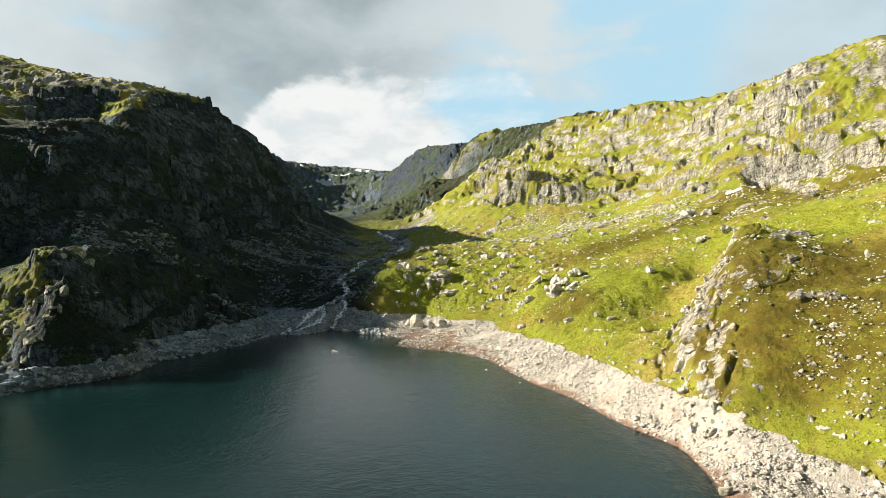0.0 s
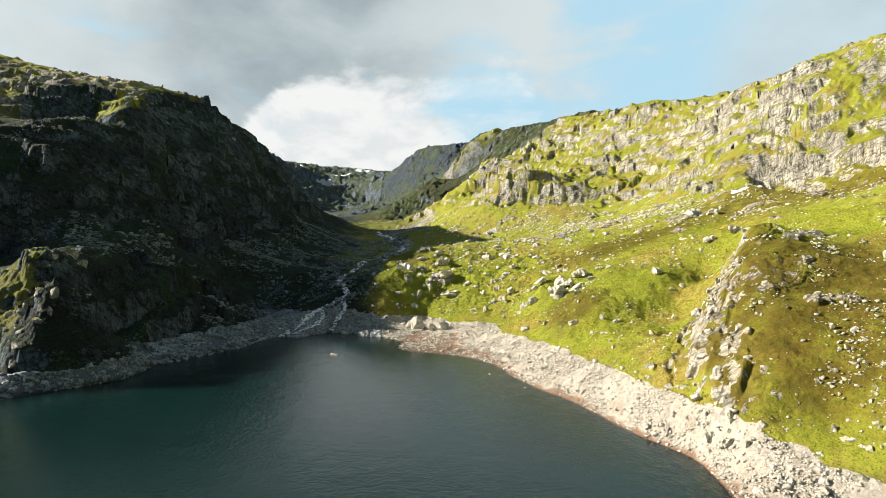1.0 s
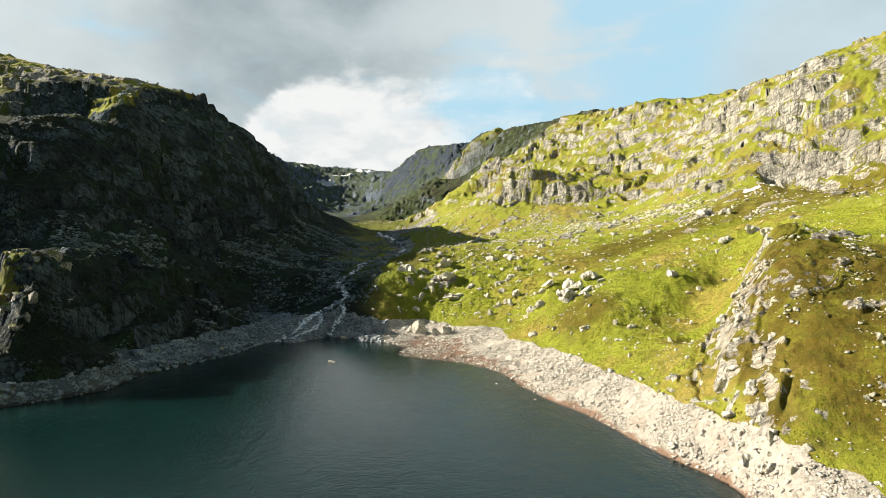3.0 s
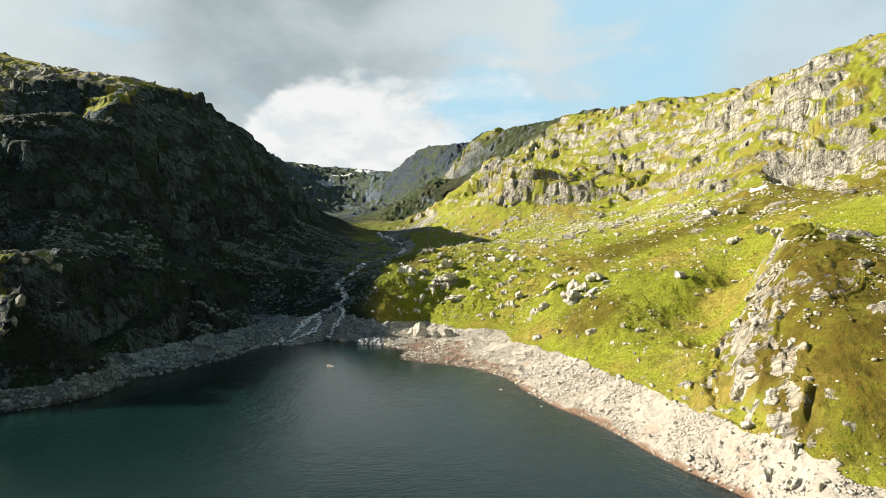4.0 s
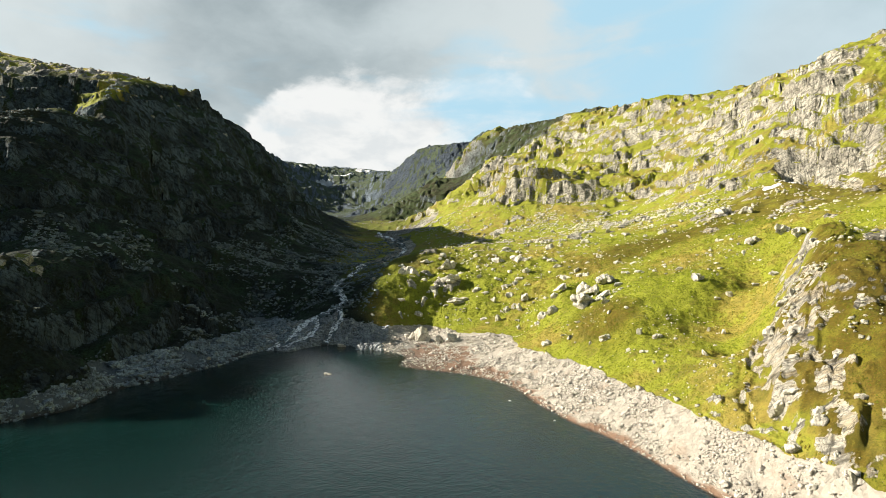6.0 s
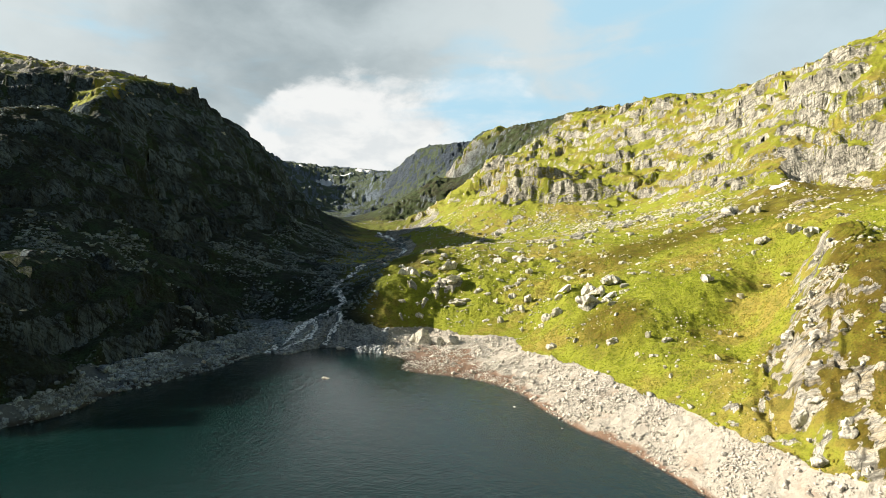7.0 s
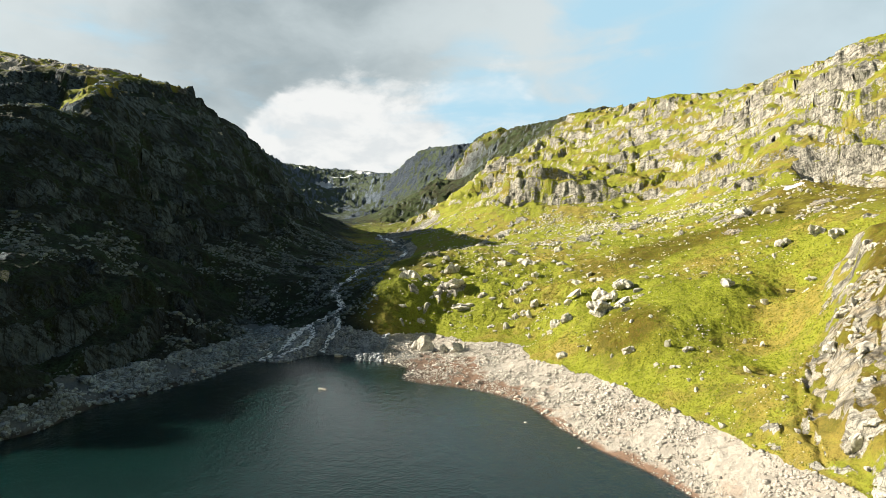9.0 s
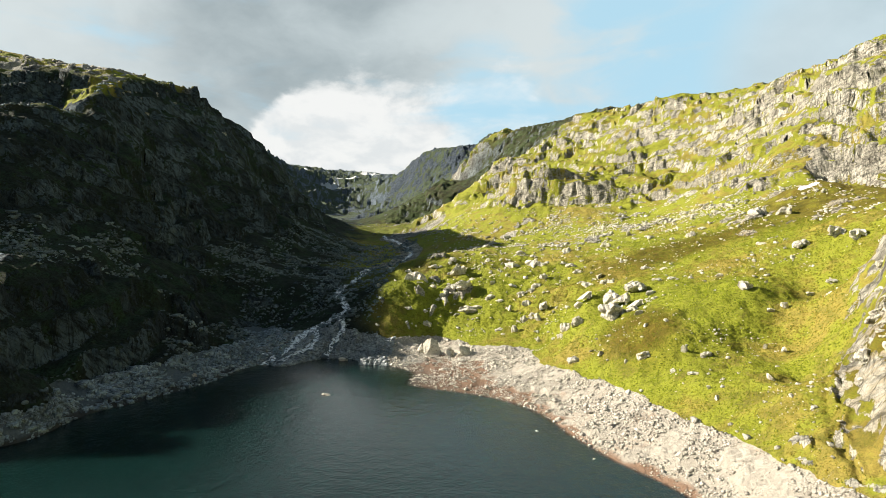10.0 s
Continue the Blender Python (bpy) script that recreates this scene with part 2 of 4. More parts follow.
def boulder_material(name, light, mid, dark, moss_or_sunlit=None):
    m, tree, b = material(name)
    p = place_of(tree)
    c = rock_colour(tree, scaled(tree, p, 1.6, 1.6, 1.6), light, mid, dark)
    rnd = tree.nodes.new("ShaderNodeObjectInfo").outputs["Random"]
    isl = tree.nodes.new("ShaderNodeNewGeometry").outputs["Random Per Island"]
    c = mix(tree, c, mid, maths(tree, "MULTIPLY", maths(tree, "ADD", rnd, isl), 0.2))
    if moss_or_sunlit:
        up = node(tree, "ShaderNodeSeparateXYZ", Vector=tree.nodes.new("ShaderNodeNewGeometry").outputs["Normal"]).outputs[2]
        patchy = maths(tree, "ADD", up, maths(tree, "MULTIPLY", maths(tree, "SUBTRACT", noise_at(tree, p, 0.5, 6, 0.65), 0.5), 1.5))
        c = mix(tree, c, mix(tree, moss_or_sunlit, (moss_or_sunlit[0] * 0.4, moss_or_sunlit[1] * 0.4, moss_or_sunlit[2] * 0.4), ramp(tree, noise_at(tree, p, 2.2, 5, 0.7), 0.55, 0.35)), ramp(tree, patchy, 0.62, 0.78))
    link(tree, c, b.inputs["Base Color"])
    b.inputs["Roughness"].default_value = 0.85
    cleft = tree.nodes.new("ShaderNodeTexVoronoi")
    link(tree, scaled(tree, p, 0.9, 0.9, 0.6), cleft.inputs["Vector"])
    cleft.inputs["Scale"].default_value = 1.0
    bump(tree, b, maths(tree, "SUBTRACT", noise_at(tree, p, 1.8, 8, 0.7), maths(tree, "MULTIPLY", cleft.outputs["Distance"], 0.6)), 0.9, 0.6)
    return m


boulder_mat = boulder_material("pale_lichened_granite", (0.76, 0.73, 0.63), (0.60, 0.57, 0.48), (0.22, 0.205, 0.17))
rubble_mat = boulder_material("bleached_shore_rubble", (0.76, 0.722, 0.645), (0.59, 0.553, 0.485), (0.27, 0.245, 0.21))

# next two: west side copies of the pale rock, blue shade put into them
shade_grey_mat = boulder_material("shade_grey_lichened_rock", (0.44, 0.54, 0.61), (0.22, 0.285, 0.33), (0.05, 0.06, 0.068))
shade_dark_mat = boulder_material("shade_dark_lichened_rock", (0.33, 0.42, 0.45), (0.135, 0.176, 0.188), (0.028, 0.034, 0.035))
delta_mat = boulder_material("grey_river_stone", (0.58, 0.63, 0.66), (0.31, 0.34, 0.36), (0.09, 0.10, 0.11))
stone_mat = boulder_material("yellow_lichened_stone", (0.64, 0.62, 0.51), (0.48, 0.46, 0.36), (0.20, 0.19, 0.14))
mossy_mat = boulder_material("mossy_grey_rock", (0.58, 0.56, 0.48), (0.30, 0.29, 0.25), (0.05, 0.05, 0.043), (0.13, 0.15, 0.018))

water_mat, tree, b = material("lake_water")
p = place_of(tree)
b.inputs["Base Color"].default_value = (0.0034, 0.0160, 0.0156, 1)
b.inputs["Roughness"].default_value = 0.05
b.inputs["IOR"].default_value = 1.30
b.subsurface_method = "BURLEY"
b.inputs["Subsurface Weight"].default_value = 1.0
b.inputs["Subsurface Radius"].default_value = (0.6, 1.0, 1.0)
b.inputs["Subsurface Scale"].default_value = 12.0
b.inputs["Specular IOR Level"].default_value = 0.5
ripple = maths(tree, "ADD", maths(tree, "MULTIPLY", noise_at(tree, scaled(tree, p, 1.0, 0.7, 1), 1.3, 4, 0.6), 0.10),
               maths(tree, "MULTIPLY", noise_at(tree, scaled(tree, p, 0.45, 0.25, 1), 0.6, 5, 0.65), 0.25))
bump(tree, b, ripple, 0.75, 1.0)
depth = attribute(tree, "depth")
b.inputs["Alpha"].default_value = 1.0
link(tree, ramp(tree, depth, -0.25, 0.8), b.inputs["Alpha"])

tussock_mat, tree, b = material("tussock_grass")
p = place_of(tree)
isl = tree.nodes.new("ShaderNodeNewGeometry").outputs["Random Per Island"]
patch = noise_at(tree, p, 0.022, 4, 0.6)
c = mix(tree, (0.188, 0.225, 0.010), (0.23, 0.185, 0.028), ramp(tree, patch, 0.44, 0.62))
c = mix(tree, c, (0.095, 0.080, 0.008), maths(tree, "MULTIPLY", attribute(tree, "dry"), 0.85))
c = mix(tree, c, (0.11, 0.128, 0.009), ramp(tree, isl, 0.45, 1.0))
link(tree, mix(tree, c, (0.055, 0.07, 0.006), ramp(tree, noise_at(tree, p, 4.0, 5, 0.7), 0.5, 0.35)), b.inputs["Base Color"])
b.inputs["Roughness"].default_value = 0.9
b.inputs["Specular IOR Level"].default_value = 0.15


# ---- the shape of the land: lines of the plan (x, y, height) ----
SHORE_EAST = [(51, 99, 0), (53, 108, 0), (54, 122, 0), (50, 132, 0), (46, 141, 0), (42, 155, 0), (38, 168, 0), (31, 182, 0), (24, 202, 0), (19, 222, 0), (11, 234, 0), (-4, 245, 0), (-20, 255, 0)]
SHORE_HEAD = [(-20, 274, 0), (-30, 285, 0), (-44, 288, 0), (-49, 300, 0), (-60, 302, 0), (-68, 296, 0), (-73, 286, 0), (-84, 288, 0)]
SHORE_WEST = [(-93, 262, 0), (-100, 243, 0), (-106, 228, 0), (-112, 208, 0), (-117, 188, 0), (-126, 179, 0), (-135, 167, 0)]
BANK_EAST = [(75, 92, 4.5), (71, 99, 5.5), (63, 118, 8.5), (59, 142, 8.5), (54, 165, 8.5), (49, 187, 8), (43, 221, 7.5), (36, 238, 7), (26, 268, 6.5), (5, 305, 5.5), (-15, 325, 5)]
BANK_WEST = [(-153, 189, 6), (-143, 204, 6), (-132, 219, 6), (-120, 242, 6), (-111, 281, 6), (-109, 348, 5)]
KNOLL = [(81.5, 140, 27.7), (103, 150, 36), (121.6, 165, 43.5), (73, 130, 18), (120, 190, 49), (147, 200, 53.5), (60, 136, 9), (66, 151, 16), (76, 168, 24), (86, 180, 31), (98, 190, 41), (69, 123, 12), (75.5, 113.6, 10.5), (83, 123.5, 19.5), (102, 161.5, 42), (97, 161, 40), (92, 165, 40.5), (69, 144, 16), (83.6, 182, 26.6), (110, 210, 47.4), (118, 213, 49), (140, 261, 55), (130, 271, 49.6), (148.5, 201, 56.5), (85, 105, 16.8)]
MEADOW = [(-14, 400, 44.8), (20, 440, 50), (7, 420, 48), (-33, 380, 36.6), (15, 490, 46), (-8, 470, 44), (94, 245, 34.6), (72, 194, 17), (66, 216, 17.7), (61, 227, 24), (56.5, 277, 25.7), (51, 282, 29), (60, 270, 26.5), (55, 194, 11), (81, 191, 14.5), (94, 215, 21), (117, 240, 31), (86, 380, 49), (137, 371, 59), (177, 383, 74), (212, 395, 86), (167, 550, 85), (190, 530, 93), (-25, 375, 31.7), (-33, 345, 31), (47, 560, 60.9), (50, 410, 46), (39, 290, 11.1), (12, 330, 18), (-18.6, 335, 17.6), (254, 400, 78.1), (282, 350, 84.8)]
CLIFF_EAST = [(323, 400, 144), (339, 420, 174), (303, 400, 123), (292, 437, 157), (268, 443, 132), (213, 586, 117), (185, 647, 133), (214, 459, 99), (206, 379, 88.5), (260, 451, 135), (244, 458, 128), (279, 521, 165), (281, 441, 147), (138, 700, 137.7), (95, 640, 135.7), (92, 610, 101.9), (255, 660, 174.5), (194, 800, 193.8), (54, 800, 128), (15, 900, 119.8)]
CREST_EAST = [(289, 471, 189), (355, 713, 243), (347, 430, 202), (328, 445, 197), (331, 600, 221.4), (263, 780, 245.5), (208, 960, 273), (188, 1100, 292.7), (165, 1300, 329.8), (102, 1500, 356.6), (66, 1400, 298.4)]
WEST_FACE = [(-166, 256, 47), (-160, 285, 46), (-148, 217, 38), (-245, 265, 84), (-280, 264, 104), (-138, 201, 32), (-145, 203, 23), (-153, 234, 42), (-144, 267, 38), (-150, 338, 39), (-117, 291, 13.6), (-120, 208, 13), (-137, 400, 41.1), (-96, 380, 27.6), (-240, 423, 152), (-262, 400, 122), (-297, 445, 164), (-250, 440, 164), (-232, 408, 139), (-280, 440, 151), (-268, 422, 134), (-226, 290, 73), (-222, 320, 94), (-258, 320, 107.7), (-197, 245, 36), (-214, 430, 107.2), (-190, 480, 89.8), (-188, 600, 101), (-125, 480, 45.3), (-162, 410, 53.7), (-192, 350, 66.8), (-160, 198, 19), (-246, 378, 135.5), (-250, 345, 120.5)]
CREST_WEST = [(-420, 520, 228.9), (-380, 510, 214.3), (-338, 495, 200.7), (-306, 480, 191), (-270, 462, 173), (-256, 469, 173.5), (-249, 500, 179), (-242, 530, 185), (-235, 565, 190), (-232, 595, 183.2), (-227, 640, 179.2), (-225, 680, 175), (-221, 730, 162), (-207, 760, 139.4), (-195, 760, 112.1), (-171, 740, 87.5), (-140, 700, 70.7)]
VALLEY = [(-170, 1150, 105.2), (-222, 1500, 129.7), (-237, 1250, 115.6), (-128, 1200, 110.3), (-403, 1750, 165.5), (-282, 1900, 166), (-130, 1500, 148.2), (-63, 335, 15.8), (-67, 400, 27.9), (-48, 500, 37.6), (-37, 560, 45.4), (-95, 640, 55.3), (-124, 900, 87.4), (-189, 1000, 97.3), (-69, 800, 78.6), (-207, 1500, 134.3), (-323, 1400, 139.9), (-14, 560, 54), (-47, 318, 12.4), (-75, 325, 10)]
FAR = [(-776, 2400, 486.9), (-678, 2700, 464.4), (-646, 2800, 474.2), (-549, 2900, 477.6), (-414, 3000, 480.2), (-304, 2900, 450.7), (-151, 2300, 437.8), (-111, 2200, 443.3), (-9, 2100, 431.7), (105, 2000, 425.6), (-190, 2200, 296.1), (-398, 2100, 219.9), (-303, 2200, 216.9), (-576, 2500, 330.4), (-214, 2000, 232.1)]
SPURS = [(54, 1150, 197.5), (-17, 1150, 190.4), (-55, 1100, 161.4), (-91, 1050, 130.2), (-95, 1000, 101.4), (66, 850, 181.3), (35, 820, 142.7), (5, 780, 113.8), (-34, 760, 81.6), (-66, 1000, 102.4), (-40, 1320, 135), (60, 1000, 150), (30, 1350, 170)]
LAKE_BED = [(0, 150, -14), (0, 200, -10), (-50, 230, -8), (0, 60, -16), (-80, 180, -10), (30, 60, -10), (-60, 270, -6), (35, 115, -7), (-110, 100, -12), (0, -150, -15), (-40, 283, -3.5), (10, 215, -3.5), (-95, 225, -4), (-58, 294, -4), (-50, 291, -4)]
SOUTH = [(55, 60, 0), (58, 20, 0), (62, -40, 0), (60, -150, 0), (80, 60, 8), (85, 0, 8), (-152, 130, 0), (-168, 60, 0), (-175, -50, 0), (-130, -250, 0), (0, -330, 0), (200, 50, 95), (220, -100, 95), (-230, 120, 28), (-235, 185, 29), (-300, 200, 62), (-420, 240, 125), (-600, 300, 165), (-520, 420, 195), (-385, 455, 184), (-290, 60, 60),
         (-300, -100, 70), (0, -600, 90), (-500, 0, 110), (600, 0, 260), (600, -500, 250), (-600, -600, 250), (0, -1500, 250)]
BEYOND = [(420, 600, 235), (450, 430, 225), (500, 800, 255), (400, 1000, 285), (350, 1300, 320), (700, 1500, 330), (300, 1700, 340), (1500, 1500, 350), (-600, 700, 235), (-350, 700, 190), (-400, 900, 180), (-310, 600, 195),
          (-330, 850, 150), (-500, 1200, 200), (-700, 1800, 330), (-900, 3300, 430), (0, 2800, 390), (350, 2500, 370), (-2500, 2000, 400), (2500, 2500, 400), (0, 4400, 400), (-3000, -2500, 400), (3000, -2500, 400), (0, -4300, 400)]
points = np.array(SHORE_EAST + SHORE_HEAD + SHORE_WEST + BANK_EAST + BANK_WEST + KNOLL + MEADOW + CLIFF_EAST + CREST_EAST + WEST_FACE + CREST_WEST + VALLEY + SPURS + FAR + LAKE_BED + SOUTH + BEYOND, float)
SOFT = 36.0
gap_xy = points[:, None, :2] - points[None, :, :2]
kernel = np.sqrt((gap_xy**2).sum(-1) + SOFT)
weights = np.linalg.solve(kernel + np.eye(len(points)) * -0.25, points[:, 2] - 60.0)


def broad(x, y):
    """The land's broad height and slope, a surface stretched over the lines of the plan."""
    z, gx, gy = np.full(x.shape, 60.0), np.zeros(x.shape), np.zeros(x.shape)
    for (px, py, _), w in zip(points, weights):
        dx, dy = x - px, y - py
        r = np.sqrt(dx * dx + dy * dy + SOFT)
        z += w * r
        gx += w * dx / r
        gy += w * dy / r
    return z, gx, gy


TABLE = np.random.RandomState(7).rand(4096) * 2 * np.pi
GX, GY = np.cos(TABLE), np.sin(TABLE)


def perlin(x, y, seed=0):
    """Gradient noise, about -0.7 to 0.7."""
    i, j = np.floor(x).astype(np.int64), np.floor(y).astype(np.int64)
    u, v = x - i, y - j
    s, t = u * u * u * (u * (6 * u - 15) + 10), v * v * v * (v * (6 * v - 15) + 10)

    def corner(a, c):
        h = ((i + a) * 374761393 + (j + c) * 668265263 + seed * 974634777) & 0x7FFFFFFF
        h = ((h ^ (h >> 13)) * 1274126177) & 0x7FFFFFFF
        h = (h ^ (h >> 16)) & 4095
        return GX[h] * (u - a) + GY[h] * (v - c)

    top = corner(0, 0) * (1 - s) + corner(1, 0) * s
    low = corner(0, 1) * (1 - s) + corner(1, 1) * s
    return top * (1 - t) + low * t


def fractal(x, y, size, octaves, seed=0, fade=0.5):
    z, a, f = 0.0, 1.0, 1.0 / size
    for k in range(octaves):
        z = z + a * perlin(x * f + 17.3 * k, y * f - 9.1 * k, seed + k)
        a, f = a * fade, f * 2.03
    return z


def ridged(x, y, size, octaves, seed=0):
    z, a, f = 0.0, 1.0, 1.0 / size
    for k in range(octaves):
        z = z + a * (0.5 - np.abs(perlin(x * f + 5.7 * k, y * f + 3.3 * k, seed + k)) * 1.6)
        a, f = a * 0.5, f * 2.1
    return z


def step(v, lo, hi):
    t = np.clip((v - lo) / (hi - lo), 0, 1)
    return t * t * (3 - 2 * t)


def bank_height(x, y):
    """How high the reservoir's bare band reaches."""
    east = np.interp(y, [0, 92, 118, 165, 221, 268, 325], [6, 5, 8.2, 8.2, 7.3, 6.4, 5.5])
    west = np.interp(y, [0, 200, 281, 300, 340], [6, 6, 6, 6.5, 7]) + np.interp(y, [295, 316, 349], [0, 4, 10.5]) * np.exp(-(((x + 58) / 20) ** 2))
    return east + (west - east) * step(-x, 0, 30)


RIB = [(58, 116), (60, 130), (66, 151), (76, 168), (86, 180), (98, 190), (110, 207), (122, 228)]
STREAM = [(-84, 287), (-81, 300), (-78, 314), (-72, 325), (-64, 333), (-58, 338), (-62, 352), (-70, 369), (-69, 394), (-66, 415), (-60, 450), (-53, 490), (-46, 530), (-41, 570), (-52, 620), (-65, 667), (-90, 760)]

BRAIDS = [[(-72, 325), (-68, 316), (-70, 306), (-76, 298), (-78, 290)], [(-78, 314), (-84, 304), (-89, 294), (-92, 284)], [(-64, 333), (-58, 326), (-57, 317), (-60, 309), (-62, 302)]]


def line_gap(line, x, y):
    """Distance to a line of plan points, less than 0 to the left of it."""
    best, sign = np.full(x.shape, 1e9), np.ones(x.shape)
    for (ax, ay), (bx, by) in zip(line, line[1:]):
        k = np.clip(((x - ax) * (bx - ax) + (y - ay) * (by - ay)) / ((bx - ax) ** 2 + (by - ay) ** 2), 0, 1)
        d = np.hypot(x - ax - k * (bx - ax), y - ay - k * (by - ay))
        right = (x - ax) * (by - ay) - (y - ay) * (bx - ax) > 0
        sign = np.where(d < best, np.where(right, 1.0, -1.0), sign)
        best = np.minimum(best, d)
    return best * sign


def land(x, y):
    """Height of the ground, how far it is rock, bare shore and wet, and how craggy it is."""
    z0, gx, gy = broad(x, y)
    slope = np.hypot(gx, gy)
    dist = np.hypot(x, y)
    wander = fractal(x, y, 45, 4, 3)
    shore = np.where(x < -70, step(z0, 9, 4.5), step(z0, 14, 5)) * step(y, 420, 330)          # near the lake all stays low
    far = step(y, 1000, 1700)
    east = step(z0 + 14 * wander, 82, 100) * step(x + 0.15 * (y - 500), 20, 70) * step(slope + 0.3 * wander, 0.16, 0.40)
    west = step(-x - 0.10 * y + 18 * wander, 62, 95) * step(slope + 0.3 * wander, 0.38, 0.75)
    edge = line_gap(RIB, x, y) + 2.5 * fractal(x, y, 9, 3, 131)
    ends = step(y, 112, 125) * step(y, 228, 205)
    scarp = (1 - shore) * ends * (3.2 * step(edge, -2.5, 1.0) * step(edge, 26, 4) - 1.2 * step(edge, -14, -5) * step(edge, 1.0, -2.5))
    rib = np.maximum(ends * step(edge, -9, -4) * step(edge, 13, 3), step(np.hypot((x - 92) / 9, (y - 162) / 9) - 0.5 * wander, 1.1, 0.7))
    spur = step(x + 0.085 * y, -32, 0) * step(y, 730, 820) * step(slope + 0.3 * wander, 0.12, 0.35)
    east = np.maximum(east, spur)
    high = far * step(slope, 0.10, 0.30)
    nose = step(np.hypot((x + 156) / 22, (y - 204) / 34), 1.15, 0.7)
    crag = np.clip(np.maximum(np.maximum(east, west), np.maximum(rib * 0.9, high)) * (1 - shore), 0, 1)
    # crags: buttresses and gullies that run down the slope, ledges across it
    along, down = y + 0.25 * x, x - 0.25 * y
    warp = 7 * fractal(x, y, 24, 3, 41)
    butt = ridged(along + warp, down * 0.3, 30, 5, 11)
    level = 107 + 12 * fractal(x, y, 120, 2, 151)
    cliff = 9 * (2 * step(z0, level - 4, level + 4) - 1) * np.exp(-(((z0 - level) / 20) ** 2)) * east * step(y, 820, 650) * step(y, 340, 380) * (0.08 + 0.92 * step(fractal(x, y, 48, 3, 155), -0.05, 0.22))
    z = z0 + cliff + scarp + crag * (1 - far) * (5.0 * butt + 2.2 * fractal(x, y, 11, 5, 21) + 1.6 * ridged(x, y, 8, 3, 25) - 2.4 + west * (1.5 * ridged(x, y, 4.5, 2, 27) - 0.6)) * (1 - 0.85 * rib)
    top_west = step(np.hypot((x + 300) / 110, (y - 470) / 65), 1.15, 0.7)
    z = z + top_west * (2.6 * ridged(x, y, 14, 4, 175) - 1.0)
    z = z + nose * (1 - shore) * (2.2 * ridged(x, y, 9, 3, 171) + 1.5 * ridged(x, y, 3.6, 3, 172) - 1.7)
    z = z + far * high * (26 * ridged(along, down * 0.4, 170, 5, 141) - 12)
    z = z + (1 - crag) * (1 - shore) * (1.7 * fractal(x, y, 34, 3, 31) + 1.5 * fractal(x, y, 13, 4, 35) + 0.55 * fractal(x, y, 5.5, 3, 37) * step(dist, 700, 450))
    lift = 17.0 + 40 * far - 9 * rib
    u = z / lift + 1.1 * fractal(x, y, 60, 4, 51)
    f = u - np.floor(u)
    ledge = (step(f, 0.36, 0.66) - f) * lift
    z = z + ledge * 0.85 * crag * (1 - 0.8 * rib) * (1 - 0.75 * np.exp(-((x - 338) / 45) ** 2 - ((y - 432) / 40) ** 2)) * (1 - 0.5 * far) * (0.35 + 0.65 * step(fractal(x, y, 90, 2, 55), -0.15, 0.2))
    # rock that breaks through the turf, most of all on the hummock at the head of the lake
    hummock = step(np.hypot((x - 15) / 60, (y - 345) / 75), 1.15, 0.6)
    patch = fractal(x, y, 60, 2, 61) + 0.24 * hummock + 0.34 * step(np.hypot((x + 290) / 95, (y - 465) / 60), 1.2, 0.7)
    knob = step(fractal(x * 1.0, y * 0.8, 12, 4, 65) + 0.7 * patch, 0.41, 0.52) * (1 - shore) * (1 - crag) * step(dist, 1300, 900) * (1 - 0.9 * step(np.hypot((x - 56) / 66, (y - 285) / 118), 1.1, 0.85))
    z = z + knob * (0.9 + 1.2 * ridged(x, y, 8, 3, 71)) * (1 + 0.35 * hummock) + rib * 0.6 * ridged(x, y, 3.5, 3, 73) + hummock * (1 - shore) * 2.4 * fractal(x, y, 15, 4, 75)
    # the bare band: bedrock ribs and rubble
    top = bank_height(x, y) + 1.1 * fractal(x, y, 12, 4, 81)
    bare = step(top - z0, -0.4, 0.4) * step(y, 368, 348) * step(dist, 500, 400)
    z = z + bare * (0.75 * ridged(x, y, 10, 4, 85) + 0.34 * fractal(x, y, 2.6, 3, 89) - 0.2) * step(z0, -0.5, 1.5)
    z = z + (1 - bare) * 0.3 * fractal(x, y, 2.4, 3, 95) * step(dist, 600, 300)
    z = z - np.exp(-(line_gap(STREAM, x, y) / 4.5) ** 2) * (0.5 + 1.0 * step(y, 318, 345)) * step(y, 800, 700)
    rock = crag * (0.36 + 0.02 * west + 0.2 * rib + 0.95 * fractal(x, y, 30, 5, 99, 0.6) + 0.35 * (butt - 0.3)) + 0.25 * crag * step(slope, 0.7, 1.3) + 0.85 * knob + (0.55 * nose + 0.4 * top_west) * step(fractal(x, y, 8, 4, 173), -0.08, 0.12)
    scree = step(np.hypot((x + 45) / 38, (y - 760) / 90), 1.2, 0.6)
    gravel = np.exp(-((line_gap(STREAM, x, y) + 6 * wander) / 11) ** 2) * step(y, 430, 480) * step(y, 800, 700)
    rock = np.clip(np.maximum(np.maximum(rock, high * 0.9), np.maximum(scree * 0.7, gravel * 0.8)), 0, 1)
    wet = step(z + 1.1 * wander + 0.8 * fractal(x, y, 5, 3, 161) - 1.6 * step(y, 212, 240) * step(x, -28, -12), 0.95, 0.25) * bare
    # where shade is put into the colour: west side and hummock's shaded flank
    heath_shade = np.maximum(step(-x - 0.13 * y + 30 * wander - 10 + 28 * step(y, 470, 380), -15, 32), 0.5 * step(y, 600, 760) * step(x + 0.085 * y, 60, 0)) * step(y, 1500, 1100) * (1 - step(z0, 120, 165) * step(slope, 0.75, 0.45))
    # the ridge up the valley too: its shade is put into the colour
    heath_shade = np.maximum(heath_shade, 0.9 * step(y + 90 * wander, 900, 1010) * step(y, 1500, 1350))
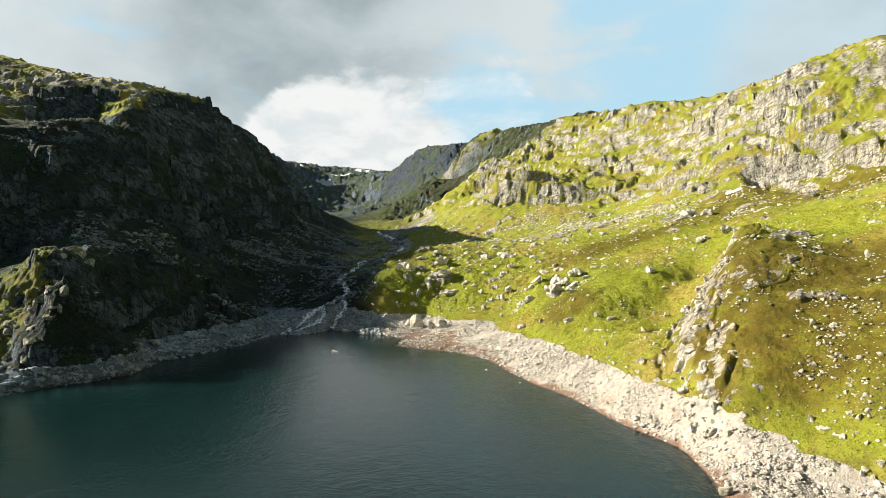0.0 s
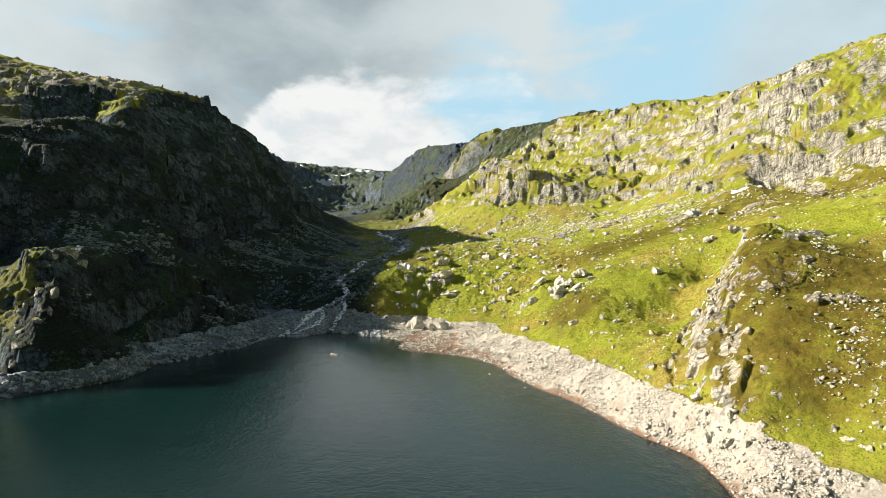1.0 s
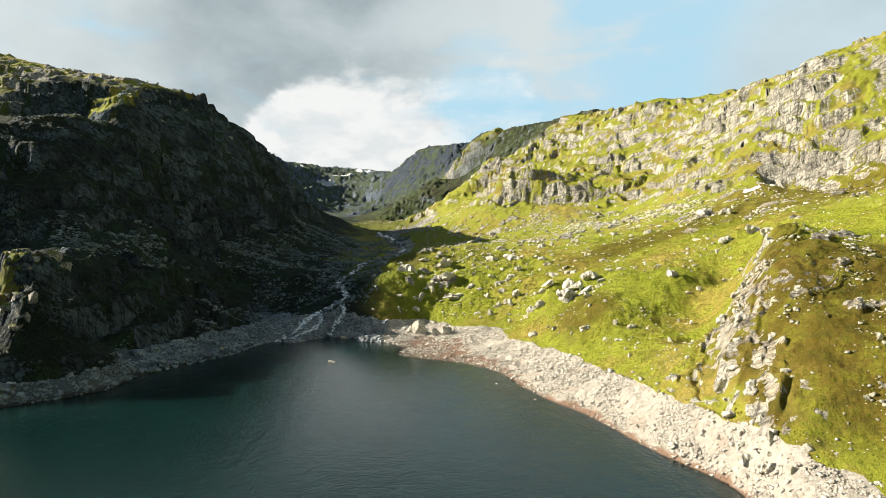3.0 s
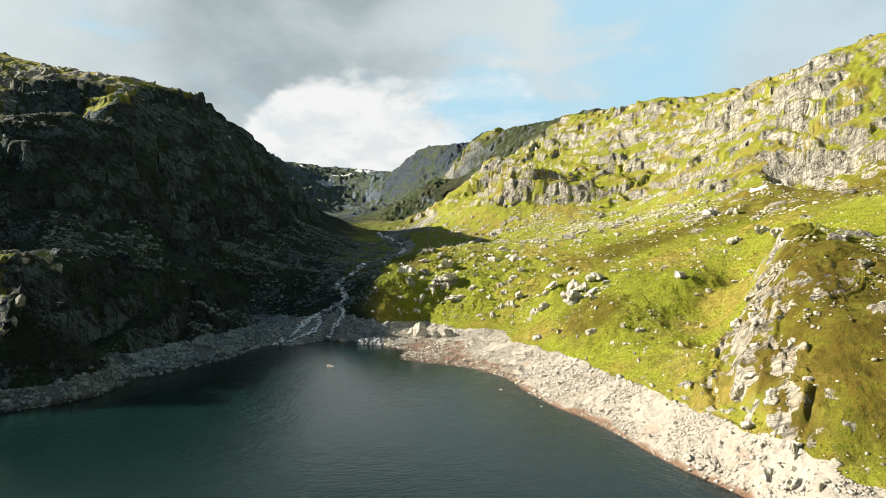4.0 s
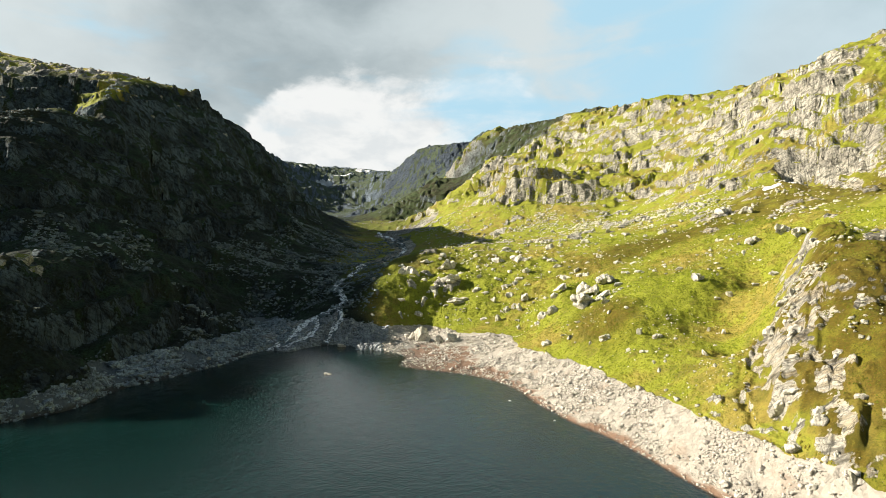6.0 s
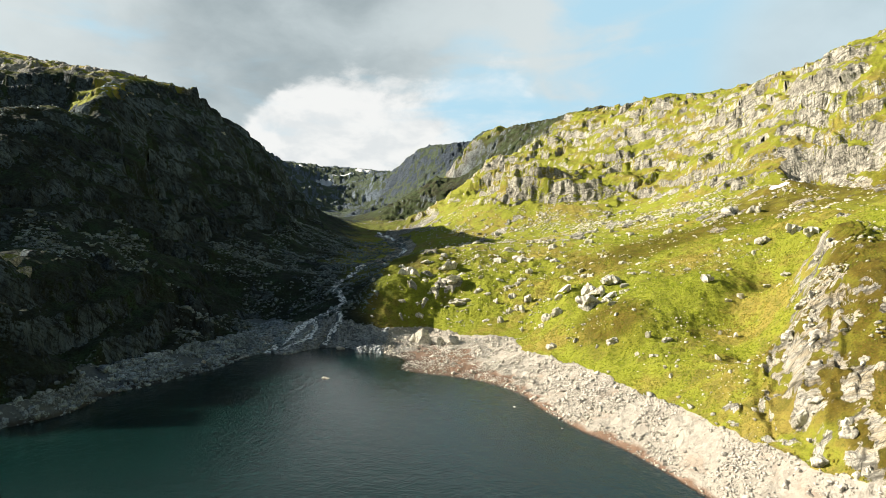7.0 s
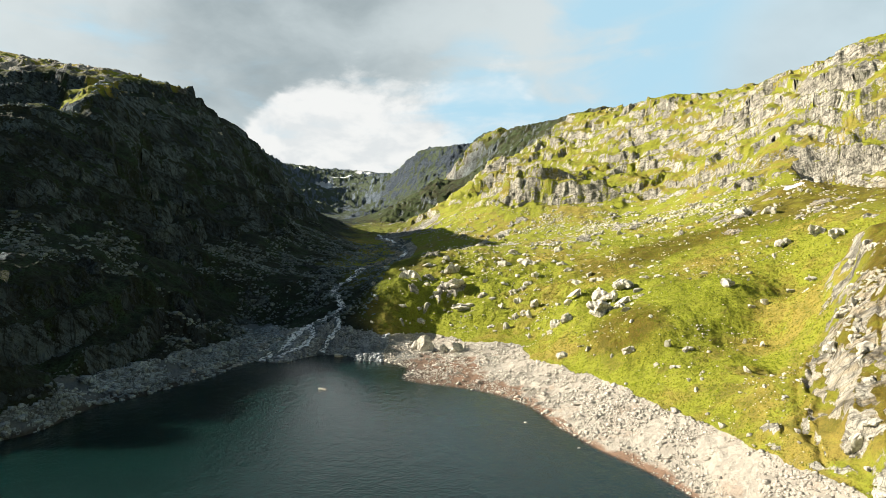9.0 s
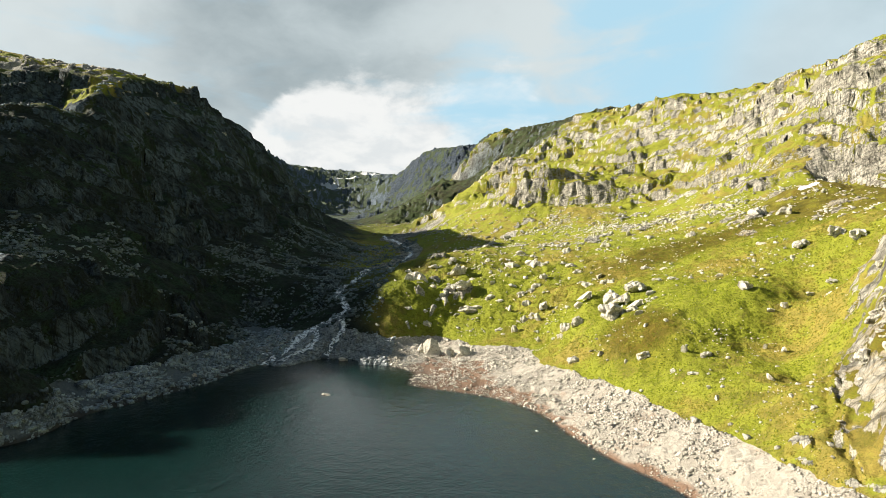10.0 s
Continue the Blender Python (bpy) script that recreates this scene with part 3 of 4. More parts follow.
    # sunlit patches of turf, left bright where shade is put into the colour
    moss_or_sunlit = 0.5 * step(np.hypot((x + 164) / 17, (y - 198) / 28), 1.2, 0.8)
    moss_or_sunlit = np.maximum(moss_or_sunlit, 0.9 * step(np.hypot((x + 258) / 17, (y - 440) / 34), 1.15, 0.7))
    dry = np.maximum(step(np.hypot((x - 102) / 38, (y - 145) / 48), 1.15, 0.75), step(np.hypot((x - 56) / 13, (y - 240) / 22), 1.2, 0.4))
    dry = np.maximum(dry, step(np.hypot((x - 115) / 60, (y - 335) / 28), 1.2, 0.4))
    dry = np.maximum(dry, 0.8 * step(np.hypot((x - 235) / 95, (y - 330) / 95), 1.1, 0.7))
    dry = np.maximum(dry, 0.12 * crag * (1 - heath_shade) * (1 - rib))
    dry = np.maximum(dry, rib * step(edge, -1, 3))
    return z, rock, bare, wet, crag, heath_shade, dry, moss_or_sunlit


# the sheet: rings round the first viewpoint, finer where the land is near
az = np.radians(np.concatenate([np.arange(-180, -42, 3.0), np.arange(-42, 42.01, 0.115), np.arange(45, 180, 3.0)]))
rings = np.concatenate([np.linspace(4, 88, 14)[:-1], np.geomspace(88, 700, 690)[:-1], np.geomspace(700, 1500, 128)[:-1], np.geomspace(1500, 4600, 95)])
A, R = np.meshgrid(az, rings)
X, Y = (R * np.sin(A)).ravel(), (R * np.cos(A)).ravel()
Z, ROCKY, BARE, WET, CRAG, HEATH_SHADE, DRY, SUNLIT_TURF = land(X, Y)
# joints and overhangs in the crags
X = X + CRAG * (1.6 - 0.4 * HEATH_SHADE) * fractal(Y * 0.7, Z * 1.3, 9, 3, 111) * np.clip(R.ravel() / 400, 0.4, 2)
Y = Y + CRAG * (1.6 - 0.4 * HEATH_SHADE) * fractal(X * 0.7, Z * 1.3, 9, 3, 121) * np.clip(R.ravel() / 400, 0.4, 2)
upright = CRAG * (1 - 0.45 * HEATH_SHADE) * np.clip(R.ravel() / 400, 0.4, 1.6)
X = X + upright * 1.5 * (ridged(Y * 0.9 - 0.3 * X, Z * 0.16, 7.5, 3, 201) - 0.35)
Y = Y + upright * 0.8 * (ridged(X * 0.9, Z * 0.16, 6.5, 2, 205) - 0.35)
# slanting strata
tilted, running = Z + 0.8 * Y, Y - 0.8 * Z
X = X + CRAG * 0.9 * fractal(running * 0.22, tilted * 0.8, 4.5, 3, 181) * np.clip(R.ravel() / 400, 0.4, 1.5)
SNOW = np.zeros(X.shape)
for sx, sy, rx, ry in ((-655, 2800, 45, 40), (-501, 2650, 85, 14), (-400, 2800, 55, 30), (-548, 2550, 45, 25), (-690, 2640, 20, 15), (-470, 2950, 60, 25)):
    SNOW = np.maximum(SNOW, 1 - 0.5 * (((X - sx) / rx) ** 2 + ((Y - sy) / ry) ** 2))
SNOW = np.clip(SNOW, 0, 1)

rows_n, cols_n = len(rings), len(az)
idx = np.arange(rows_n * cols_n).reshape(rows_n, cols_n)
nxt = np.roll(idx, -1, axis=1)
quads = np.stack([idx[:-1], nxt[:-1], nxt[1:], idx[1:]], -1).reshape(-1, 4)
cx, cy, cz, cbare = X[quads].mean(1), Y[quads].mean(1), Z[quads].mean(1), BARE[quads].mean(1)
kind_of = np.zeros(len(quads), int)
kind_of[(cbare > 0.5) & (cz > -3)] = 1
kind_of[(kind_of == 0) & (cx < -0.13 * cy - 30) & (cy > 150) & (cy < 1300)] = 2
kind_of[(kind_of == 0) & (cx > 20) & (cz > 92) & (cy > 200)] = 4
kind_of[cy > 1450] = 3
kind_of[Z[quads].max(1) < -4] = 5          # deep lake bed, under opaque water

tri_a = np.stack([X, Y, Z], -1)
pg = tri_a.reshape(rows_n, cols_n, 3)
d_r, d_a = np.gradient(pg, axis=0), np.roll(pg, -1, axis=1) - np.roll(pg, 1, axis=1)
NORMALS = np.cross(d_a, d_r).reshape(-1, 3)
NORMALS /= np.linalg.norm(NORMALS, axis=1, keepdims=True) + 1e-9
NORMALS *= np.sign(NORMALS[:, 2:] + 1e-9)
# steep faces are bare rock, ledges and gentle ground keep their turf
steep = np.sqrt(1 - np.clip(NORMALS[:, 2], 0, 1) ** 2) / np.clip(NORMALS[:, 2], 0.05, 1)
mottle = fractal(X, Y, 30, 5, 99, 0.6)
ROCKY = np.clip(CRAG * (-0.07 + 0.05 * HEATH_SHADE + 0.72 * step(steep, 0.75 + 0.2 * HEATH_SHADE, 1.35 + 0.3 * HEATH_SHADE) + 0.60 * mottle + 0.42 * fractal(X, Y * 1.0 + Z * 0.5, 9, 4, 191, 0.65) + (0.20 - 0.34 * step(X - 0.2 * (Y - 430), 270, 330)) * step(Z, 130, 180) * (X > 0)) + 0.5 * ROCKY * (1 - CRAG) + 0.45 * (1 - CRAG) * (ROCKY > 0.3) + 0.4 * (Y > 1500) + step(np.abs(line_gap(RIB, X, Y)), 18, 9) * step(Y, 112, 120) * step(Y, 228, 215) * (1.1 * fractal(X, Y, 5, 3, 211) - 0.04) + step(np.hypot((X + 300) / 110, (Y - 445) / 75), 1.1, 0.7) * (0.95 * fractal(X, Y, 9, 4, 221, 0.65) + 0.22 - 0.6 * SUNLIT_TURF), 0, 1)


def sheet(name, faces, mat, label, category):
    """One piece of the land as an object."""
    used, inverse = np.unique(faces, return_inverse=True)
    f = inverse.reshape(-1, 4)
    me = bpy.data.meshes.new(name)
    me.vertices.add(len(used))
    me.vertices.foreach_set("co", tri_a[used].astype(np.float32).ravel())
    me.loops.add(f.size)
    me.loops.foreach_set("vertex_index", f.astype(np.int32).ravel())
    me.polygons.add(len(f))
    me.polygons.foreach_set("loop_start", np.arange(0, f.size, 4, dtype=np.int32))
    me.update(calc_edges=True)
    me.validate()
    me.polygons.foreach_set("use_smooth", np.ones(len(f), bool))
    for key, values in (("rock", ROCKY), ("bare", BARE), ("wet", WET), ("snow", SNOW), ("heath_shade", HEATH_SHADE), ("dry", DRY), ("moss_or_sunlit", SUNLIT_TURF)):
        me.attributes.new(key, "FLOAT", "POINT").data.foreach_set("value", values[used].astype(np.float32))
    me.normals_split_custom_set_from_vertices(NORMALS[used].astype(np.float32))
    me.materials.append(mat)
    return tagged(new(name, me), label, category, kind="structure")


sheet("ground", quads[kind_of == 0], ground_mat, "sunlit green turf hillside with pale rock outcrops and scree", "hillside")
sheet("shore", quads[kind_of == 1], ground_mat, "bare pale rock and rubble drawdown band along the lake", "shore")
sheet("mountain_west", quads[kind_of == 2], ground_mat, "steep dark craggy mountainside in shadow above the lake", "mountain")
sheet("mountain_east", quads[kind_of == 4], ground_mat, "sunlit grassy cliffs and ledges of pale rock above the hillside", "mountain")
sheet("mountain_far", quads[kind_of == 3], far_mat, "distant rock mountains with snow patches, blue haze put into their colour", "mountain")

# ---- the lake ----
wx, wy = np.meshgrid(np.linspace(-185, 95, 281), np.concatenate([np.linspace(-335, 85, 106)[:-1], np.linspace(85, 310, 226)]))
wz = land(wx.ravel(), wy.ravel())[0]
me = bpy.data.meshes.new("water")
n_r, n_c = wx.shape
wi = np.arange(n_r * n_c).reshape(n_r, n_c)
wq = np.stack([wi[:-1, :-1], wi[:-1, 1:], wi[1:, 1:], wi[1:, :-1]], -1).reshape(-1, 4)
keep = wz[wq].min(1) < 1.0
me.from_pydata(np.stack([wx.ravel(), wy.ravel(), np.zeros(wx.size)], -1).tolist(), [], wq[keep].tolist())
me.attributes.new("depth", "FLOAT", "POINT").data.foreach_set("value", (-wz).astype(np.float32))
me.materials.append(water_mat)
water = tagged(new("water", me), "still dark teal mountain lake water with faint ripples", "lake", kind="structure")


# ---- the stream that feeds the lake ----
stream_mat, tree, b = material("white_mountain_water")
p = place_of(tree)
foam = ramp(tree, noise_at(tree, p, 0.75, 7, 0.7, 0.5), 0.40, 0.56)
link(tree, mix(tree, (0.03, 0.045, 0.048), (0.88, 0.90, 0.91), foam), b.inputs["Base Color"])
b.inputs["Roughness"].default_value = 0.25
bump(tree, b, noise_at(tree, p, 1.4, 6, 0.6), 0.6, 0.4)


def along_line(line, gap):
    """Points every gap metres along a line of plan points, with the left-hand normal."""
    out = []
    for (ax, ay), (bx, by) in zip(line, line[1:]):
        n = max(1, int(math.hypot(bx - ax, by - ay) / gap))
        for k in range(n):
            out.append((ax + (bx - ax) * k / n, ay + (by - ay) * k / n))
    pts = np.array(out)
    way_ = np.gradient(pts, axis=0)
    way_ /= np.linalg.norm(way_, axis=1, keepdims=True)
    return pts, np.stack([-way_[:, 1], way_[:, 0]], -1)


def water_run(line, width, seed, label, gap=1.2):
    """A strip of running water laid over the ground along a line of plan points."""
    pts, side = along_line(line, gap)
    pts = pts + side * (1.6 * perlin(pts[:, 1] / 7, pts[:, 0] / 7, seed) + 0.8 * perlin(pts[:, 1] / 2.6, pts[:, 0] / 2.6, seed + 1))[:, None]
    half = width * (0.45 + 1.5 * np.abs(perlin(pts[:, 1] / 5, pts[:, 0] / 5, seed + 2)) * 1.6 + 0.5 * np.abs(perlin(pts[:, 1] / 1.9, pts[:, 0] / 1.9, seed + 3)))
    cross = np.linspace(-1, 1, 7)
    sx = pts[:, 0, None] + side[:, 0, None] * half[:, None] * cross
    sy = pts[:, 1, None] + side[:, 1, None] * half[:, None] * cross
    sz = land(sx.ravel(), sy.ravel())[0].reshape(sx.shape)
    sz = np.minimum(sz, sz[:, 3:4] + 0.5) + 0.22
    n_r, n_c = sx.shape
    si = np.arange(n_r * n_c).reshape(n_r, n_c)
    me = bpy.data.meshes.new("stream")
    me.from_pydata(np.stack([sx, sy, sz], -1).reshape(-1, 3).tolist(), [], np.stack([si[:-1, :-1], si[1:, :-1], si[1:, 1:], si[:-1, 1:]], -1).reshape(-1, 4).tolist())
    me.materials.append(stream_mat)
    tagged(new("stream", me), label, "stream", kind="structure")


water_run(STREAM, 2.2, 5, "white rushing mountain stream tumbling over stones into the lake")
for k, line in enumerate(BRAIDS):
    water_run(line, 1.4, 15 + 4 * k, "thin white side channel of the stream on the stony delta")


# ---- rocks ----
def rock_mesh(name, seed, fine, mat, cuts=14):
    """A broken block: a ball cut flat on many sides, its faces roughened."""
    rnd = random.Random(seed)
    bm = bmesh.new()
    bmesh.ops.create_icosphere(bm, subdivisions=fine, radius=1.0)
    planes = []
    for _ in range(cuts):
        d = Vector((rnd.gauss(0, 1), rnd.gauss(0, 1), rnd.gauss(0, 0.8))).normalized()
        planes.append((d, rnd.uniform(0.26, 0.66)))
    for v in bm.verts:
        for d, h in planes:
            over = v.co.dot(d) - h
            if over > 0:
                v.co -= d * over * 0.985
        v.co *= 1 + 0.10 * noise.noise(v.co * 2.3 + Vector((seed, 0, 0))) + 0.05 * noise.noise(v.co * 6 + Vector((0, seed, 0)))
    size = [max(abs(v.co[k]) for v in bm.verts) for k in range(3)]
    for v in bm.verts:
        v.co = Vector((v.co.x / size[0] * 0.5, v.co.y / size[1] * 0.5, v.co.z / size[2] * 0.5))
    me = bpy.data.meshes.new(name)
    bm.to_mesh(me)
    bm.free()
    me.materials.append(mat)
    return me


def outcrop_mesh(name, seed, mat, count=7):
    """A bedrock outcrop: one skin drawn over broken blocks that stand side by side along its strike, leaning one way."""
    rs = np.random.RandomState(seed)
    bm = bmesh.new()
    bmesh.ops.create_icosphere(bm, subdivisions=4, radius=1.0)
    ways = np.array([v.co[:] for v in bm.verts])
    reach = np.full(len(ways), 0.12)
    lean = rs.uniform(0.2, 0.6)
    for k in range(count):
        along = (k + 0.5) / count - 0.5
        centre = np.array([along * 0.75, rs.uniform(-0.14, 0.14), rs.uniform(-0.16, 0.05)])
        normals = rs.normal(0, 1, (13, 3)) * (1, 1, 0.8)
        normals = np.concatenate([normals, [[-math.sin(lean), 0, math.cos(lean)], [math.cos(lean), 0, math.sin(lean)]]])
        normals /= np.linalg.norm(normals, axis=1, keepdims=True)
        size = rs.uniform(0.13, 0.30, len(normals)) * (1.15 - abs(along))
        ahead, gap_ = ways @ normals.T, size + normals @ centre
        exits = np.where(ahead > 1e-6, gap_ / np.where(ahead > 1e-6, ahead, 1), 1e9).min(1)
        entries = np.where(ahead < -1e-6, gap_ / np.where(ahead < -1e-6, ahead, 1), 0.0).max(1)
        reach = np.maximum(reach, np.where(entries < exits, exits, 0))
    co = ways * reach[:, None]
    for v, c in zip(bm.verts, co):
        v.co = Vector(c) * (1 + 0.07 * noise.noise(Vector(c) * 7 + Vector((seed, 0, 0))) + 0.04 * noise.noise(Vector(c) * 18))
    top = [max(abs(v.co[k]) for v in bm.verts) for k in range(3)]
    for v in bm.verts:
        v.co = Vector((v.co.x / top[0] * 0.5, v.co.y / top[1] * 0.5, v.co.z / top[2] * 0.5))
    me = bpy.data.meshes.new(name)
    bm.to_mesh(me)
    bm.free()
    me.materials.append(mat)
    return me


big_rocks = [outcrop_mesh("boulder", 100 + k, boulder_mat) for k in range(9)]
mid_rocks = [rock_mesh("boulder", 200 + k, 3, boulder_mat) for k in range(9)]
knoll_rocks = [rock_mesh("boulder", 700 + k, 3, stone_mat) for k in range(6)]
slabs = [outcrop_mesh("slab", 300 + k, boulder_mat, 5) for k in range(5)]
pale_rocks = [rock_mesh("shore_boulder", 400 + k, 3, rubble_mat) for k in range(6)]

grey_rocks = [rock_mesh("shore_boulder", 500 + k, 3, shade_grey_mat) for k in range(5)]


def put_rocks(spots, meshes, name, label, category, group, sink=0.30, tilt=14, deep=0.85):
    rnd = random.Random(len(spots) * 7 + len(label))
    xs, ys = np.array([s[0] for s in spots], float), np.array([s[1] for s in spots], float)
    zs = land(xs, ys)[0]
    for (x, y, w, h), z in zip(spots, zs):
        ob = new(name, rnd.choice(meshes))
        tall = h * 1.0 + 0.2 * w
        m = pose(x, y, max(z, -0.3) + tall * (0.5 - sink), rnd.uniform(-tilt, tilt), rnd.uniform(-tilt, tilt), rnd.choice((0, 180)) + rnd.uniform(-35, 35))
        ob.matrix_world = m @ Matrix.Diagonal((w * 0.88, w * rnd.uniform(0.7, 1.0) * deep, tall, 1))
        tagged(ob, label, category, group)


CORNER_ROCKS = [(-14.5, 300, 10, 8), (-6.5, 297, 6, 4), (-0.2, 294, 8, 4), (-19, 304, 5, 4.5)]
HUMMOCK_ROCKS = [(-24.9, 363.1, 15.6, 9.4), (-1.2, 375.5, 11.4, 8.1), (-6, 375.5, 4.9, 2.6), (-0.1, 351.5, 15, 5.4), (-43.5, 349.6, 3, 3), (14.2, 341.3, 6.4, 5.2), (-12, 343.1, 8.8, 4.1), (-26.8, 333.8, 5.7, 2.8), (3.9, 337.9, 14.3, 3.4), (3.8, 335, 12.8, 2.3), (-17.4, 330.7, 5.6, 3.9), (29.8, 376.3, 9.8, 8.2), (42, 370.5, 14.4, 5.8), (42.8, 347.9, 5.9, 5.3), (38, 320.1, 4.8, 9.7), (33.9, 310.9, 3.6, 5.2), (31.2, 328.2, 6.1, 4.1), (28.3, 317.8, 5.3, 4.8), (22.9, 310.4, 4.1, 5.2), (31.4, 295.8, 2.9, 4.9), (22.8, 327.7, 2.8, 3.9), (16.9, 391.3, 4.8, 4.1), (45.6, 556.8, 8.2, 4.6)]
CROWN_ROCKS = [(61, 269, 17, 9), (53.5, 265, 14, 6.5), (50, 281, 10, 6), (58, 278, 9, 9), (68, 281, 11, 6), (64, 263, 9, 4.5)]
MEADOW_ROCKS = [(61.3, 422.7, 3.7, 2.2), (66.4, 402.7, 7.8, 3.2), (87.3, 389.6, 7.5, 3.7), (59.7, 357.1, 8.6, 3.1), (39.3, 411.4, 7.2, 3.6), (60.7, 324.8, 10.9, 2.7), (67.6, 315.8, 9.2, 2.1), (42.8, 271.6, 6.5, 4.4), (71.4, 273.6, 6.2, 3.1), (46.6, 283.2, 5.8, 3.2), (92.4, 243.4, 6.6, 4.2), (104.4, 252.9, 1.6, 1.6), (61.7, 234, 2.7, 1.8), (56.7, 237.6, 2.2, 1.1), (51.3, 224.6, 5.1, 3.1), (43, 240.9, 2.8, 1.9), (47.1, 227.5, 1.7, 1.4), (61.1, 218.8, 2.3, 3.3), (65.9, 216.2, 4.8, 2.9)]
SLOPE_ROCKS = [(83.9, 218.2, 1.6, 2.3), (86.7, 213.9, 2.2, 3.5), (70, 192, 2.2, 1.9), (79.7, 205.2, 1.8, 0.9), (58.7, 207, 4.5, 0.9), (62.1, 198.7, 2.1, 0.7), (57.3, 196, 1.7, 1.1), (59.5, 193.5, 1.9, 1.4), (56.5, 190.1, 1.6, 1.3), (69.7, 176.6, 2.2, 0.6), (88.7, 277, 3.4, 1.8), (95.8, 282.7, 4.6, 1.6), (93.7, 232.1, 3.5, 1.4), (98.5, 232.8, 3.9, 1.8), (112, 423.7, 3.7, 2.6), (124.3, 290.7, 6.6, 1.4), (129.2, 272.5, 9.8, 5.5), (139.2, 377.2, 5.9, 2.6), (159.9, 356.2, 13.7, 6.7), (163.1, 339, 8.6, 7.2), (138.1, 265, 10.5, 4.6), (139, 256.4, 9.1, 4.8), (116, 247.4, 3.9, 1.5), (122.4, 245.6, 4.8, 1.9)]
KNOLL_ROCKS = [(64.4, 146.9, 6, 6), (67.9, 144.6, 7.4, 5.5), (63.4, 131.6, 5.4, 4), (59.9, 143.4, 3, 4.4), (61.8, 130.2, 3.4, 4), (61.3, 123.9, 2.5, 3.8), (72.9, 153.6, 7.9, 4.7), (78.7, 155.7, 5.6, 4), (84.6, 159.2, 6.6, 4.9), (88.2, 158.4, 8.2, 6.5), (92.6, 157.6, 4.1, 4.9), (104.5, 211.2, 3.3, 6.5), (104.5, 193.1, 5, 5), (69.3, 120.1, 2.7, 2.5), (72, 132.9, 2.7, 2.7), (101.1, 159.5, 2.3, 1.6), (82.8, 122.6, 2.3, 1.3), (79.9, 122.4, 1.5, 1), (70.6, 99.2, 1.8, 1.6), (92.4, 116.4, 2.6, 2.4), (86.4, 126, 1.6, 1), (75.2, 112.3, 1.7, 2.5), (76, 107.6, 3.3, 1.3)]
KNOLL_STONES = [(75.7, 104.1, 2.1, 0.9), (76.6, 96.2, 1.8, 1.2), (76.9, 102.9, 0.8, 0.8), (79, 105.7, 1.3, 1.1), (122.7, 158.7, 2.5, 2.9), (51.4, 99.7, 3.1, 2.6), (74.1, 96.5, 1.5, 1.2), (55.7, 99, 1.4, 0.9), (61.4, 99.2, 1.2, 0.9), (59.9, 121.8, 1.8, 1), (60, 115.2, 1.7, 2.4)]
KNOLL_PLATES = [(62.5, 128.7, 1.6, 3.4), (62.1, 126.2, 1.8, 3.9), (61.9, 123.7, 1.8, 3.3), (60.9, 119.7, 1.7, 3), (60.8, 117.2, 1.4, 2.4), (60, 146.1, 2.4, 4.5), (57.6, 144.1, 2.1, 3), (65.1, 130.7, 1.6, 4), (62.5, 111.1, 2.7, 1.1), (64.3, 108.5, 2.7, 1.1), (66.7, 107, 2.2, 1.1), (67.7, 103.4, 1.7, 1.1), (71.8, 135.2, 3.6, 3.6), (68.1, 120.7, 4.2, 3.7), (73.5, 120.3, 1.5, 1.7), (76.3, 115.6, 2.1, 3.1), (75.3, 111.9, 2.3, 3), (75.3, 108.5, 3.1, 1.3), (75.5, 105.4, 2.6, 1), (75.8, 102.9, 1.7, 0.7), (75.6, 146.6, 3.6, 2.1), (68, 115.6, 1.7, 1), (69.3, 107.6, 2.4, 1.1)]
KNOLL_LOOSE = [(88.1, 131.1, 1.9, 1.6), (87.4, 125.6, 1.8, 1.2), (81.7, 111.3, 1.4, 1), (82, 107.2, 1.3, 0.8), (79.3, 104.7, 1.7, 1.3), (77.3, 100.2, 0.9, 0.9), (70.6, 99.2, 1.8, 1.6), (69.5, 98.4, 1.4, 0.8), (77.6, 102.7, 1.1, 0.6), (83.9, 113.1, 1.4, 0.7), (80.8, 104.3, 1.5, 1), (78.7, 99.4, 1.4, 0.8), (85.9, 120.3, 1.2, 0.9), (88.1, 113.3, 0.9, 0.6), (87, 127.3, 1.2, 0.9), (78.7, 122.2, 1.8, 1), (83, 111.5, 1.3, 0.7), (73.2, 96, 1.4, 0.9), (74.4, 95, 1.2, 0.8)]
KNOLL_CLUSTERS = [(88.9, 127.8), (88.6, 124.5), (87.2, 120.9), (99.2, 131.8), (100.1, 128.7), (81.6, 106.3), (83.2, 110.6), (81.6, 120.9)]
OUTCROP_ROCKS = [(-134.3, 194.4, 5.6, 4.4), (-136.1, 191.1, 5.9, 5.1), (-163, 226.6, 7, 2.8), (-154.1, 228.9, 9.4, 3.3), (-150.2, 230.1, 9.5, 1.9), (-135.7, 189.5, 4.9, 2.7), (-145.4, 195.1, 4, 2.4), (-141.2, 188.2, 3.9, 1.9), (-138.7, 181.2, 4.1, 3.4), (-133.3, 190.8, 3.5, 3.9), (-160.3, 218.2, 3.6, 2.2)]
SHALLOW_ROCKS = [(-47, 240, 4.2, 1.1), (16, 203, 1.4, 0.6), (25.6, 183.6, 1.4, 0.5), (-97, 270.8, 2.6, 1.7), (-99.2, 259.1, 2.9, 1.7), (-52.9, 297.2, 4.9, 2)]
flat = [s for s in HUMMOCK_ROCKS + MEADOW_ROCKS + SLOPE_ROCKS if s[2] > 3.2 * s[3]]
